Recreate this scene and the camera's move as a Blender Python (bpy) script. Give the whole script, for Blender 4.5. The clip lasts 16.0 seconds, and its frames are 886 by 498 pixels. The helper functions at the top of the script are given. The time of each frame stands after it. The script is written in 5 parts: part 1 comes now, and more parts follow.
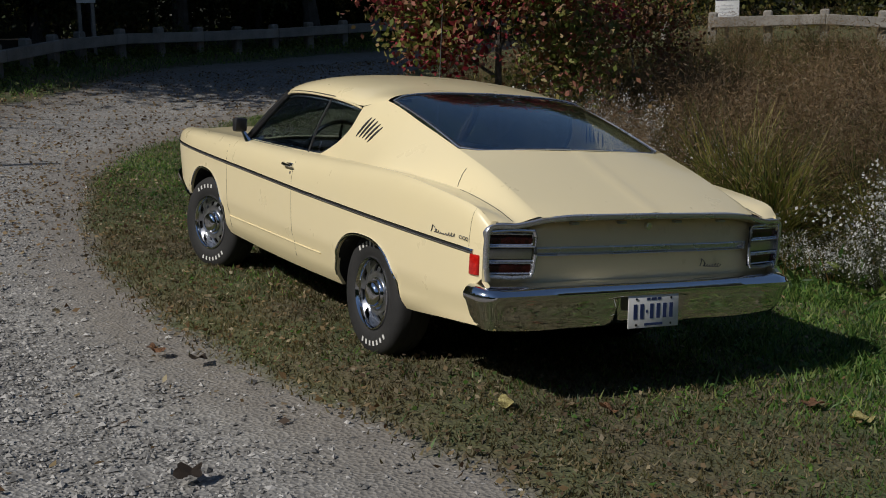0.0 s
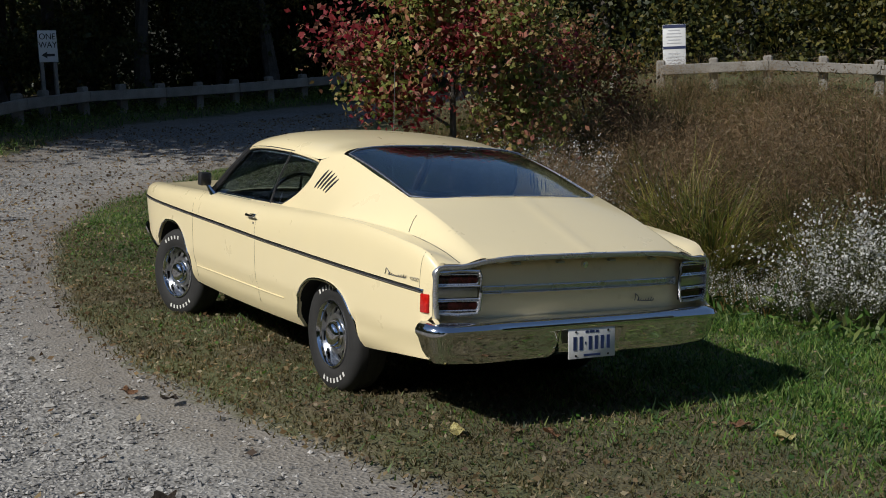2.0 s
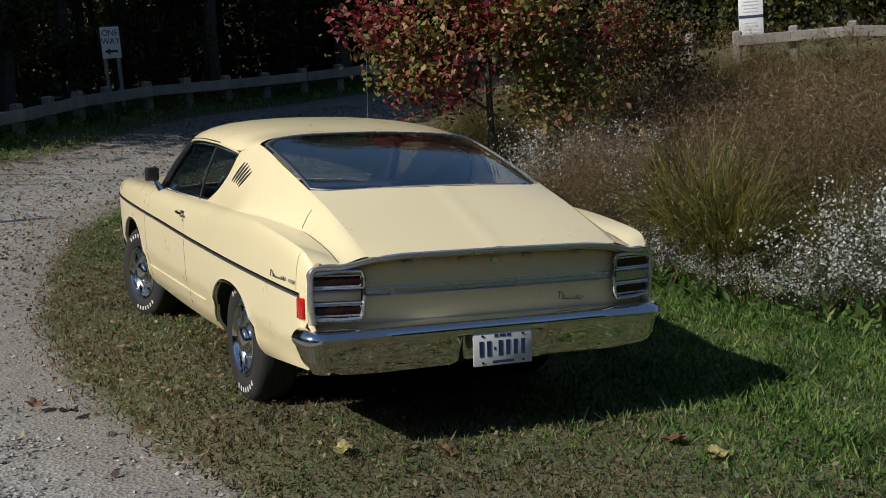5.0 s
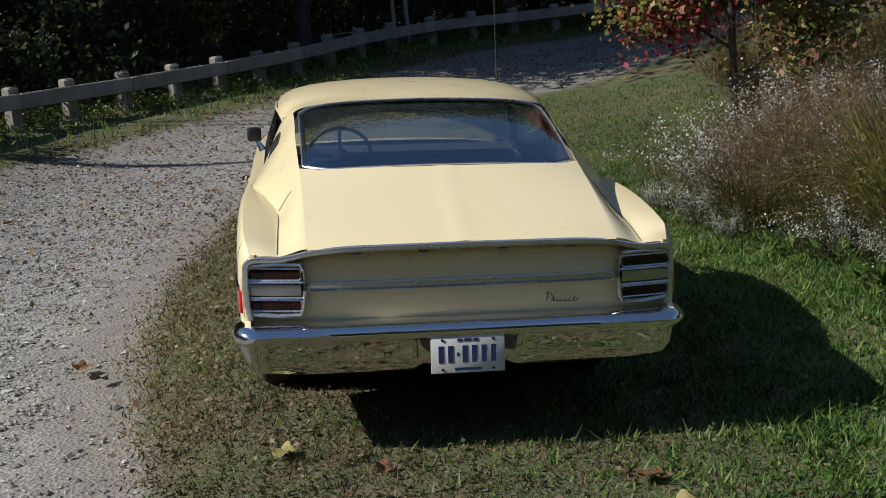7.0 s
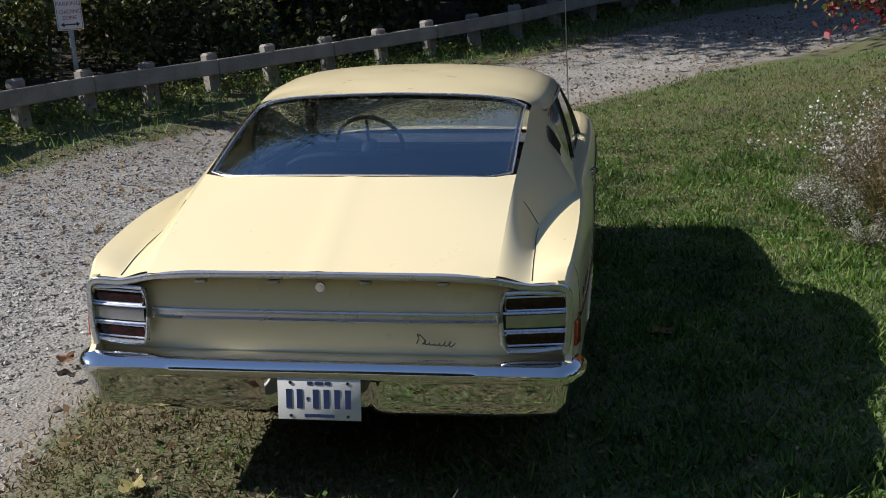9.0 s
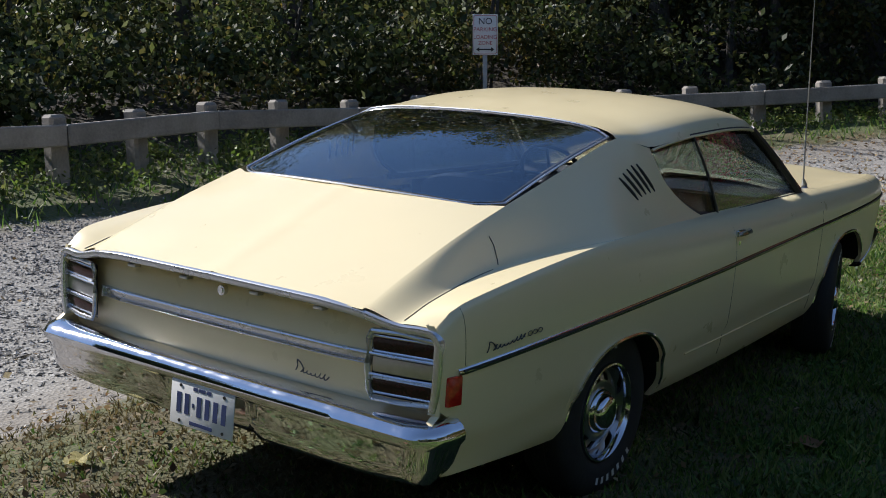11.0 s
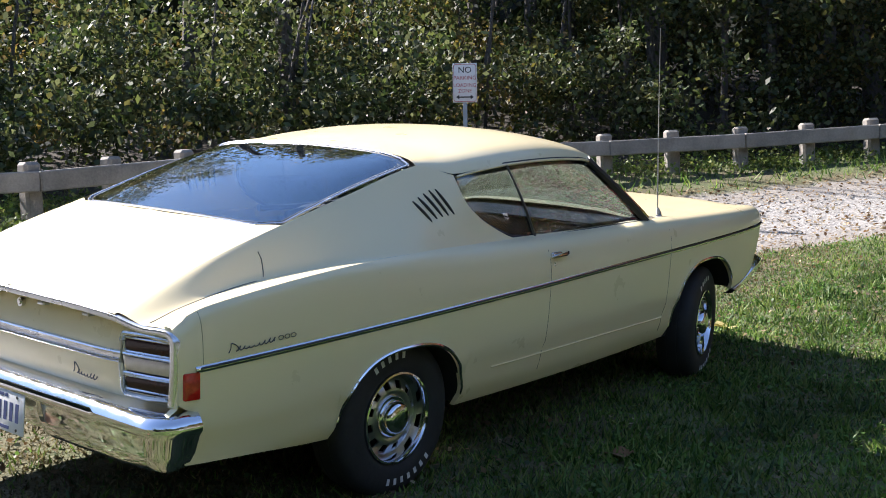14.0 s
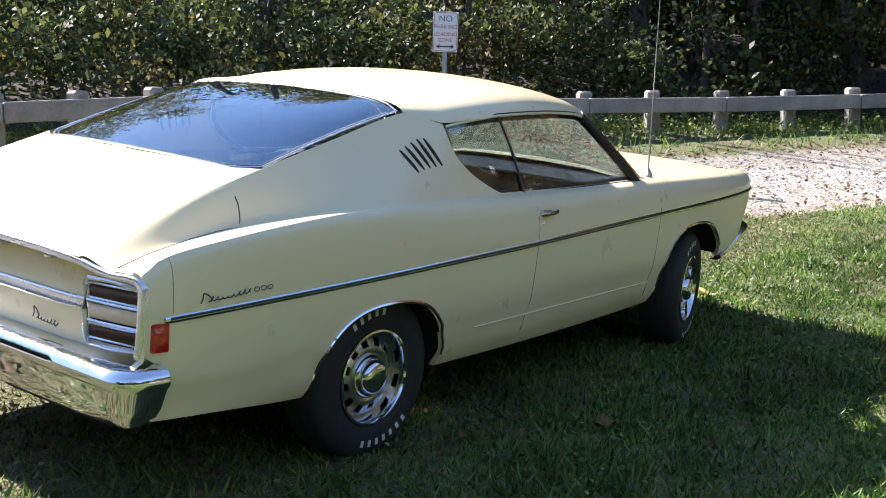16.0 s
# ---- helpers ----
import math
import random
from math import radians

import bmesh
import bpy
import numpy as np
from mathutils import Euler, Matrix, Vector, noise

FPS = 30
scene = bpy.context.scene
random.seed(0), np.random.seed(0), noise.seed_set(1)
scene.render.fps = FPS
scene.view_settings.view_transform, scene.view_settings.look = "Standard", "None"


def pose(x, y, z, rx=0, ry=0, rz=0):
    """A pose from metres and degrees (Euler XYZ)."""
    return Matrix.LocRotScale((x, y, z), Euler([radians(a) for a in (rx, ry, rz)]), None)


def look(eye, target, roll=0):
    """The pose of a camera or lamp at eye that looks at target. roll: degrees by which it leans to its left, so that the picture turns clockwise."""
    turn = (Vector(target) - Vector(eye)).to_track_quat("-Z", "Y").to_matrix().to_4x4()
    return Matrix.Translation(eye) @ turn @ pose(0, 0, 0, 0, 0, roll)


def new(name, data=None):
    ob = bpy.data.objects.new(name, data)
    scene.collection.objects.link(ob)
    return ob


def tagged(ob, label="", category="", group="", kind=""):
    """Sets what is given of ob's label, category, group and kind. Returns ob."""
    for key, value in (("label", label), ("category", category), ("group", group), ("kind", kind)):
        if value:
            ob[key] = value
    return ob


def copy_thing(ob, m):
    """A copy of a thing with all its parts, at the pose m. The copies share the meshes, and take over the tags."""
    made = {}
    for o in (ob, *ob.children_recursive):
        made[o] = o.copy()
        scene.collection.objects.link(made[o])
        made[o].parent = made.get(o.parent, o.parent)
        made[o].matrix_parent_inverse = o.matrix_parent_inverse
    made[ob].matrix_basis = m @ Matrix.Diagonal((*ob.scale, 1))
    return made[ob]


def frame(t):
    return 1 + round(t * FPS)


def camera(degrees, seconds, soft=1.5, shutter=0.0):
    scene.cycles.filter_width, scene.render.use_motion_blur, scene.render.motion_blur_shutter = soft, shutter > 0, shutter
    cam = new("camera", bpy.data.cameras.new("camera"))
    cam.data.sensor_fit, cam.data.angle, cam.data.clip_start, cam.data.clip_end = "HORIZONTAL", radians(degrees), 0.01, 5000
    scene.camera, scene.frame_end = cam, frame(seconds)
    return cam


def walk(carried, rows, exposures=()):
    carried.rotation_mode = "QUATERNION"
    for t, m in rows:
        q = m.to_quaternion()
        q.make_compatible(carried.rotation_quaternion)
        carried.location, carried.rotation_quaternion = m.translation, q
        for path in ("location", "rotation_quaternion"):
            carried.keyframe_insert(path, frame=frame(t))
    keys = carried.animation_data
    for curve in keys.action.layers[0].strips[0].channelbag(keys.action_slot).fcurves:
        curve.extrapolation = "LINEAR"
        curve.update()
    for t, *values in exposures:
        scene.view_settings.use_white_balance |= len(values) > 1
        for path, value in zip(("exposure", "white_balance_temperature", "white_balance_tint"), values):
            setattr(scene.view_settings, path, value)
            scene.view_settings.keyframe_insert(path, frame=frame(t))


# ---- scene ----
cam = camera(41.5, 16.0, soft=0.95)
PATH = [
    (0, (-3.473, -5.4, 1.792), (-2.499, -3.694, 1.414), -1.3),
    (0.5, (-3.486, -5.678, 1.776), (-2.536, -3.966, 1.369), -1.5),
    (1, (-3.537, -5.812, 1.821), (-2.503, -4.128, 1.512), -2.8),
    (1.5, (-3.607, -5.84, 1.837), (-2.572, -4.155, 1.538), -2.3),
    (2, (-3.649, -5.824, 1.839), (-2.614, -4.139, 1.54), -2.3),
    (2.5, (-3.681, -5.781, 1.837), (-2.671, -4.083, 1.524), -1.8),
    (3, (-3.655, -5.762, 1.825), (-2.659, -4.058, 1.499), -1.4),
    (3.5, (-3.45, -5.788, 1.824), (-2.546, -4.023, 1.563), -0.9),
    (4, (-3.139, -5.807, 1.804), (-2.235, -4.05, 1.498), -1.8),
    (4.5, (-2.773, -5.782, 1.768), (-1.883, -4.023, 1.428), -0.9),
    (5, (-2.396, -5.85, 1.747), (-1.554, -4.063, 1.433), -4.6),
    (5.2, (-2.22, -5.878, 1.722), (-1.467, -4.051, 1.416), -4.0),
    (7.3, (-0.208, -5.755, 1.795), (-0.053, -3.798, 1.412), -4.5),
    (7.5, (0.007, -5.672, 1.78), (0.171, -3.712, 1.418), -1.8),
    (8, (0.202, -5.454, 1.759), (0.277, -3.502, 1.329), -3.9),
    (8.5, (0.722, -5.279, 1.783), (0.531, -3.338, 1.336), -3.1),
    (8.7, (0.913, -5.222, 1.78), (0.669, -3.283, 1.354), -4.6),
    (10.8, (2.809, -3.918, 1.494), (1.735, -2.263, 1.164), -3.0),
    (11, (2.962, -3.803, 1.444), (1.78, -2.209, 1.189), -1.6),
    (11.5, (3.346, -3.534, 1.4), (2.137, -1.961, 1.149), -2.4),
    (12, (3.633, -3.378, 1.325), (2.391, -1.839, 1.027), -3.2),
    (12.5, (3.882, -3.405, 1.336), (2.621, -1.864, 1.146), -1.6),
    (13, (4.019, -3.44, 1.328), (2.749, -1.903, 1.164), -2.3),
    (13.5, (4.046, -3.462, 1.321), (2.773, -1.927, 1.167), -2.1),
    (14, (4.055, -3.45, 1.311), (2.775, -1.922, 1.151), -2.3),
    (14.5, (4.04, -3.417, 1.296), (2.746, -1.904, 1.103), -1.5),
    (15, (4.028, -3.388, 1.296), (2.735, -1.876, 1.088), -1.1),
    (15.5, (3.976, -3.358, 1.29), (2.661, -1.871, 1.05), -1.3),
    (16, (3.836, -3.312, 1.296), (2.606, -1.754, 1.054), 0.3),
]
walk(cam, [(t, look(eye, target, roll)) for t, eye, target, roll in PATH],
     [(0, -0.28, 6500, 11), (0.5, -0.17, 6450, 10), (0.9, -0.1, 6450, 10), (1.6, 0.0, 6450, 10), (2.5, 0.08, 6400, 10), (3.5, 0.05, 6400, 10), (5, 0.12, 6450, 10), (7.5, 0.47, 6450, 11), (8.5, 0.64, 6450, 12), (11, 0.82, 6250, 13), (11.5, 0.82, 6300, 14), (12, 1.15, 6400, 16), (12.5, 1.56, 6400, 17), (13, 1.8, 6400, 17), (14.5, 2.06, 6400, 17), (16, 2.32, 6400, 17)])

# ---- world and sun ----
TO_SUN = Vector((-1.1, -0.14, 1.0)).normalized()
world = bpy.data.worlds.new("world")
scene.world = world
world.use_nodes = True
wn = world.node_tree.nodes
sky = wn.new("ShaderNodeTexSky")
sky.sky_type = "NISHITA"
sky.sun_disc = False
sky.dust_density, sky.ozone_density = 0.1, 2.5
sky.sun_elevation = math.asin(TO_SUN.z)
sky.sun_rotation = math.atan2(TO_SUN.x, TO_SUN.y)
wn["Background"].inputs["Strength"].default_value = 0.072
world.node_tree.links.new(sky.outputs[0], wn["Background"].inputs[0])
sun_data = bpy.data.lights.new("sun", "SUN")
sun_data.energy, sun_data.angle, sun_data.color = 4.0, radians(0.55), (1.0, 0.965, 0.90)
sun = new("sun", sun_data)
sun.matrix_world = look(TO_SUN * 50, (0, 0, 0))

# ---- helpers of this scene ----
RNG = np.random.default_rng(7)


def curve1(*keys):
    """A smooth function through (t, value) keys, values being numbers or tuples."""
    ts = np.array([k[0] for k in keys], float)
    vs = np.array([np.atleast_1d(k[1]) for k in keys], float)
    if len(ts) > 2:
        inner = (vs[2:] - vs[:-2]) / (ts[2:] - ts[:-2])[:, None]
        slopes = np.vstack([(vs[1] - vs[0]) / (ts[1] - ts[0]), inner, (vs[-1] - vs[-2]) / (ts[-1] - ts[-2])])
    else:
        slopes = np.repeat((vs[1:] - vs[:1]) / (ts[1] - ts[0]), 2, axis=0)

    def f(t):
        t = min(max(t, ts[0]), ts[-1])
        n = min(int(np.searchsorted(ts, t, side="right")) - 1, len(ts) - 2)
        h = ts[n + 1] - ts[n]
        u = (t - ts[n]) / h
        v = ((2 * u**3 - 3 * u**2 + 1) * vs[n] + (u**3 - 2 * u**2 + u) * h * slopes[n]
             + (3 * u**2 - 2 * u**3) * vs[n + 1] + (u**3 - u**2) * h * slopes[n + 1])
        return float(v[0]) if len(v) == 1 else v
    return f


def link_mesh(name, mesh, material, parent=None, label="", smooth=True, kind=""):
    mats = material if isinstance(material, (list, tuple)) else [material]
    if not mesh.materials:
        for m in mats:
            mesh.materials.append(m)
    if smooth:
        mesh.shade_smooth()
        mesh.set_sharp_from_angle(angle=radians(38))
    ob = new(name, mesh)
    if parent is not None:
        ob.parent = parent
    tagged(ob, label, kind=kind)
    return ob


def smooth(a, b, x):
    t = np.clip((x - a) / (b - a), 0, 1)
    return t * t * (3 - 2 * t)


def settle(co):
    """The body's long front half, nose-up, and the tail's corners swept forward."""
    ahead = max(0.0, co.y - 0.8)
    tail = min(max((abs(co.x) - 0.5) / 0.38, 0.0), 1.1) ** 1.3 * smooth(0.56, 0.6, co.z) * smooth(-1.0, -1.165, co.y)
    co.y += 0.02 * ahead + 0.05 * float(tail)
    co.z += 0.012 * ahead


def on_body(ob):
    """Whether a part belongs to the car's body, which sits nose-up on the rising lawn."""
    while ob is not None:
        if ob.name.startswith("wheel"):
            return False
        if ob.name == "car":
            return True
        ob = ob.parent
    return False


def part(name, bm, material, parent, label="", smooth=True):
    """One bmesh as one mesh object under a thing or a part."""
    if on_body(parent):
        for v in bm.verts:
            settle(v.co)
    bmesh.ops.recalc_face_normals(bm, faces=bm.faces)
    mesh = bpy.data.meshes.new(name)
    bm.to_mesh(mesh)
    bm.free()
    return link_mesh(name, mesh, material, parent, label, smooth)


def thing(name, m, label, category, group=""):
    ob = new(name)
    ob.matrix_world = m
    return tagged(ob, label, category, group)


def grid(bm, rows, flip=False, closed=False):
    """A sheet through rows of points."""
    vs = [[bm.verts.new(p) for p in row] for row in rows]
    for a, b in zip(vs[:-1], vs[1:]):
        n = len(a)
        for k in range(n if closed else n - 1):
            f = (a[k], a[(k + 1) % n], b[(k + 1) % n], b[k])
            try:
                bm.faces.new(f[::-1] if flip else f)
            except ValueError:
                pass
    return vs


def mirror(bm):
    """Adds the mirror image in x."""
    faces = [[v.co.copy() for v in f.verts] for f in bm.faces]
    seen = {}
    for co in faces:
        vs = []
        for c in co:
            key = (round(c.x, 5), round(c.y, 5), round(c.z, 5))
            if key not in seen:
                seen[key] = bm.verts.new((-c.x, c.y, c.z))
            vs.append(seen[key])
        bm.faces.new(vs[::-1])
    bmesh.ops.remove_doubles(bm, verts=bm.verts, dist=1e-4)
    return bm


def box(bm, size, at=(0, 0, 0), bevel=0.0, turn=None, segments=2):
    m = Matrix.Translation(at) @ (turn.to_4x4() if turn is not None else Matrix.Identity(4)) @ Matrix.Diagonal((*size, 1))
    vs = bmesh.ops.create_cube(bm, size=1.0, matrix=m)["verts"]
    if bevel:
        es = list({e for v in vs for e in v.link_edges})
        bmesh.ops.bevel(bm, geom=es, offset=bevel, segments=segments, affect="EDGES", profile=0.5)
    return bm


def tube(bm, points, radius, segments=8, caps=True, flat=1.0, up=(0, 0, 1)):
    """A round bar along points; radius may be a list; flat squeezes it along the second axis."""
    pts = [Vector(p) for p in points]
    rad = radius if isinstance(radius, (list, tuple)) else [radius] * len(pts)
    rings = []
    for n, p in enumerate(pts):
        d = (pts[min(n + 1, len(pts) - 1)] - pts[max(n - 1, 0)]).normalized()
        a = d.cross(Vector(up))
        a = a.normalized() if a.length > 1e-4 else d.orthogonal().normalized()
        b = d.cross(a).normalized()
        rings.append([p + (a * math.cos(q) * flat + b * math.sin(q)) * rad[n]
                      for q in (2 * math.pi * k / segments for k in range(segments))])
    vs = grid(bm, rings, closed=True)
    if caps:
        bm.faces.new(vs[0][::-1])
        bm.faces.new(vs[-1])
    return bm


def lathe(bm, profile, segments=48):
    """Turns (radius, x) round the x axis."""
    rings = [[(x, r * math.cos(q), r * math.sin(q)) for q in (2 * math.pi * k / segments for k in range(segments))]
             for r, x in profile]
    grid(bm, rings, closed=True)
    return bm


def quads(name, verts, material, parent=None, label="", kind="stuff", smooth=False, sides=4):
    """A mesh of separate polygons out of an array (n, sides, 3)."""
    n = len(verts)
    mesh = bpy.data.meshes.new(name)
    mesh.vertices.add(n * sides)
    mesh.vertices.foreach_set("co", np.ascontiguousarray(verts, dtype=np.float32).ravel())
    mesh.loops.add(n * sides)
    mesh.loops.foreach_set("vertex_index", np.arange(n * sides, dtype=np.int32))
    mesh.polygons.add(n)
    mesh.polygons.foreach_set("loop_start", np.arange(0, n * sides, sides, dtype=np.int32))
    mesh.update(calc_edges=True)
    return link_mesh(name, mesh, material, parent, label, smooth, kind)


def leaf_verts(centres, size, rng, aspect=0.6, droop=0.0, flat=0.0):
    """Pointed leaves of four corners with random turns. flat: 1 lies level."""
    n = len(centres)
    size = np.broadcast_to(size, n)[:, None]
    a = rng.normal(size=(n, 3))
    a[:, 2] = a[:, 2] * (1 - flat) - droop
    a /= np.linalg.norm(a, axis=1, keepdims=True)
    b = rng.normal(size=(n, 3))
    b[:, 2] *= 1 - flat
    b -= (a * b).sum(1, keepdims=True) * a
    b /= np.linalg.norm(b, axis=1, keepdims=True)
    c = np.cross(a, b)
    mid = centres + a * size * 0.45
    return np.stack([centres, mid + b * size * aspect * 0.5 + c * size * 0.08, centres + a * size,
                     mid - b * size * aspect * 0.5 + c * size * 0.08], 1)


# ---- materials ----
def material(name, colour, rough=0.6, metal=0.0, **more):
    m = bpy.data.materials.new(name)
    m.use_nodes = True
    b = m.node_tree.nodes["Principled BSDF"]
    b.inputs["Base Color"].default_value = (*colour, 1)
    b.inputs["Roughness"].default_value = rough
    b.inputs["Metallic"].default_value = metal
    for key, value in more.items():
        b.inputs[key.replace("_", " ")].default_value = value
    return m


def node(m, kind, **values):
    n = m.node_tree.nodes.new(kind)
    for key, value in values.items():
        if key in n.inputs:
            n.inputs[key].default_value = value
    return n


def wire(m, a, b):
    m.node_tree.links.new(a, b)


def noise_of(m, scale, detail=4.0, coords="Object", rough=0.6):
    tc = node(m, "ShaderNodeTexCoord")
    n = node(m, "ShaderNodeTexNoise", Scale=scale, Detail=detail, Roughness=rough)
    wire(m, tc.outputs[coords], n.inputs["Vector"])
    return n.outputs["Fac"]


def ramp(m, fac, *stops):
    r = m.node_tree.nodes.new("ShaderNodeValToRGB")
    while len(r.color_ramp.elements) < len(stops):
        r.color_ramp.elements.new(0.5)
    for e, (at, c) in zip(r.color_ramp.elements, stops):
        e.position, e.color = at, (*c, 1) if len(c) == 3 else c
    wire(m, fac, r.inputs["Fac"])
    return r.outputs["Color"]


def mix(m, fac, a, b, kind="MIX"):
    n = m.node_tree.nodes.new("ShaderNodeMix")
    n.data_type, n.blend_type = "RGBA", kind
    for value, slot in ((fac, n.inputs["Factor"]), (a, n.inputs[6]), (b, n.inputs[7])):
        if isinstance(value, (int, float)):
            slot.default_value = value
        elif isinstance(value, tuple):
            slot.default_value = (*value, 1)
        else:
            wire(m, value, slot)
    return n.outputs[2]


def bump(m, height, strength, distance=0.01):
    n = node(m, "ShaderNodeBump", Strength=strength, Distance=distance)
    wire(m, height, n.inputs["Height"])
    wire(m, n.outputs["Normal"], m.node_tree.nodes["Principled BSDF"].inputs["Normal"])


def base(m):
    return m.node_tree.nodes["Principled BSDF"].inputs


def mottled(name, dark, light, scale, rough=0.7, bump_by=0.2, fine=None, metal=0.0, dist=0.01):
    m = material(name, light, rough, metal)
    c = ramp(m, noise_of(m, scale), (0.3, dark), (0.7, light))
    fine = fine or scale * 9
    f = noise_of(m, fine)
    c = mix(m, 0.35, c, ramp(m, f, (0.25, dark), (0.75, light)))
    wire(m, c, base(m)["Base Color"])
    bump(m, f, bump_by, dist)
    return m


def leafy(name, *colours, rough=0.55, vary=True):
    """Leaves: one colour for each leaf, light passes through."""
    m = material(name, colours[0], rough)
    g = node(m, "ShaderNodeNewGeometry")
    stops = [((k + 0.5) / len(colours), c) for k, c in enumerate(colours)]
    c = ramp(m, g.outputs["Random Per Island"], *stops)
    if vary:
        big = noise_of(m, 1.5, 3.0)
        c = mix(m, 0.6, c, ramp(m, big, (0.36, (0.3, 0.3, 0.3)), (0.62, (1.12, 1.1, 1.0))), "MULTIPLY")
        info = node(m, "ShaderNodeObjectInfo")
        c = mix(m, 1.0, c, ramp(m, info.outputs["Random"], (0.0, (0.72, 0.74, 0.7)), (0.5, (0.92, 0.9, 0.9)), (1.0, (1.15, 1.08, 0.98))), "MULTIPLY")
    wire(m, c, base(m)["Base Color"])
    tr = node(m, "ShaderNodeBsdfTranslucent")
    wire(m, c, tr.inputs["Color"])
    add = node(m, "ShaderNodeMixShader", Fac=0.42)
    wire(m, m.node_tree.nodes["Principled BSDF"].outputs[0], add.inputs[1])
    wire(m, tr.outputs[0], add.inputs[2])
    wire(m, add.outputs[0], m.node_tree.nodes["Material Output"].inputs["Surface"])
    return m


PAINT = material("cream_paint", (0.84, 0.715, 0.43), 0.32, 0.0, Coat_Weight=0.6, Coat_Roughness=0.08)
dust = noise_of(PAINT, 2.3, 6.0)
wire(PAINT, mix(PAINT, ramp(PAINT, dust, (0.35, (0, 0, 0)), (0.75, (0.22, 0.22, 0.22))), (0.84, 0.715, 0.43), (0.75, 0.655, 0.43)), base(PAINT)["Base Color"])
wire(PAINT, ramp(PAINT, noise_of(PAINT, 5.0, 5.0), (0.3, (0.26, 0.26, 0.26)), (0.75, (0.42, 0.42, 0.42))), base(PAINT)["Roughness"])
CHROME = material("chrome", (0.72, 0.73, 0.76), 0.09, 1.0)
wire(CHROME, ramp(CHROME, noise_of(CHROME, 14.0, 5.0), (0.4, (0.04, 0.04, 0.04)), (0.8, (0.17, 0.17, 0.17))), base(CHROME)["Roughness"])
BRIGHT = material("dulled_bright_metal", (0.66, 0.67, 0.70), 0.3, 0.85)
wire(BRIGHT, ramp(BRIGHT, noise_of(BRIGHT, 4.0, 3.0), (0.35, (0.24, 0.24, 0.24)), (0.75, (0.32, 0.32, 0.32))), base(BRIGHT)["Roughness"])
DARKSTEEL = mottled("dark_badge_metal", (0.05, 0.05, 0.055), (0.12, 0.12, 0.125), 20.0, 0.4, 0.02, metal=0.6)
STEEL = mottled("brushed_steel", (0.42, 0.43, 0.45), (0.6, 0.61, 0.63), 6.0, 0.32, 0.03, metal=1.0)
RUBBER = mottled("tyre_rubber", (0.012, 0.012, 0.012), (0.028, 0.027, 0.026), 6.0, 0.75, 0.15)
WHITE = mottled("white_lettering", (0.55, 0.54, 0.5), (0.75, 0.74, 0.7), 30.0, 0.7, 0.05)
BLACK = mottled("black_plastic", (0.012, 0.012, 0.013), (0.025, 0.025, 0.027), 8.0, 0.45, 0.05)
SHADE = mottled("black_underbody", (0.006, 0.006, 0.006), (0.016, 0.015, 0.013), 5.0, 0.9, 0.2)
VINYL = mottled("blue_black_vinyl", (0.008, 0.012, 0.022), (0.02, 0.028, 0.048), 5.0, 0.42, 0.06)
DASH = mottled("blue_grey_dash_pad", (0.05, 0.055, 0.065), (0.09, 0.095, 0.105), 6.0, 0.28, 0.04)
LINING = mottled("grey_headlining", (0.16, 0.165, 0.17), (0.24, 0.24, 0.24), 12.0, 0.9, 0.05)
RED = material("red_lens", (0.5, 0.012, 0.008), 0.15, 0.0, Coat_Weight=0.8)
wire(RED, ramp(RED, noise_of(RED, 60.0, 2.0), (0.4, (0.42, 0.008, 0.006)), (0.7, (0.62, 0.02, 0.012))), base(RED)["Base Color"])
DARKRED = material("dark_red_lens", (0.025, 0.004, 0.004), 0.2, 0.0, Coat_Weight=0.2, Specular_IOR_Level=0.3)
wire(DARKRED, ramp(DARKRED, noise_of(DARKRED, 40.0, 2.0), (0.4, (0.014, 0.003, 0.004)), (0.7, (0.036, 0.007, 0.007))), base(DARKRED)["Base Color"])
GLASS = material("tinted_glass", (0.22, 0.285, 0.34), 0.0, 0.0, Transmission_Weight=1.0, IOR=1.7)
# blue of the mirrored sky is put into the specular tint, IOR raised
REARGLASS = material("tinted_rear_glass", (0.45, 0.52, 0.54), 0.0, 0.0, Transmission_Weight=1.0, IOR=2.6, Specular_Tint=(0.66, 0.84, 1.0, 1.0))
TIMBER = mottled("weathered_timber", (0.13, 0.12, 0.105), (0.36, 0.33, 0.285), 2.2, 0.85, 0.4, fine=38.0)
GALV = mottled("galvanised_steel", (0.25, 0.26, 0.27), (0.4, 0.41, 0.42), 9.0, 0.5, 0.05, metal=0.8)
SIGNWHITE = mottled("white_sign_sheet", (0.62, 0.62, 0.6), (0.78, 0.78, 0.77), 4.0, 0.5, 0.02)
SIGNDARK = mottled("black_sign_paint", (0.015, 0.015, 0.015), (0.03, 0.03, 0.03), 9.0, 0.6, 0.02)
SIGNRED = mottled("red_sign_paint", (0.35, 0.05, 0.06), (0.5, 0.08, 0.09), 9.0, 0.6, 0.02)
SIGNBLUE = mottled("navy_sign_paint", (0.02, 0.03, 0.08), (0.04, 0.05, 0.12), 9.0, 0.6, 0.02)
PLATEBLUE = mottled("blue_plate_paint", (0.02, 0.035, 0.11), (0.035, 0.055, 0.16), 30.0, 0.5, 0.02)
BARK = mottled("grey_bark", (0.035, 0.03, 0.025), (0.12, 0.105, 0.09), 5.0, 0.9, 0.8, fine=30.0, dist=0.03)
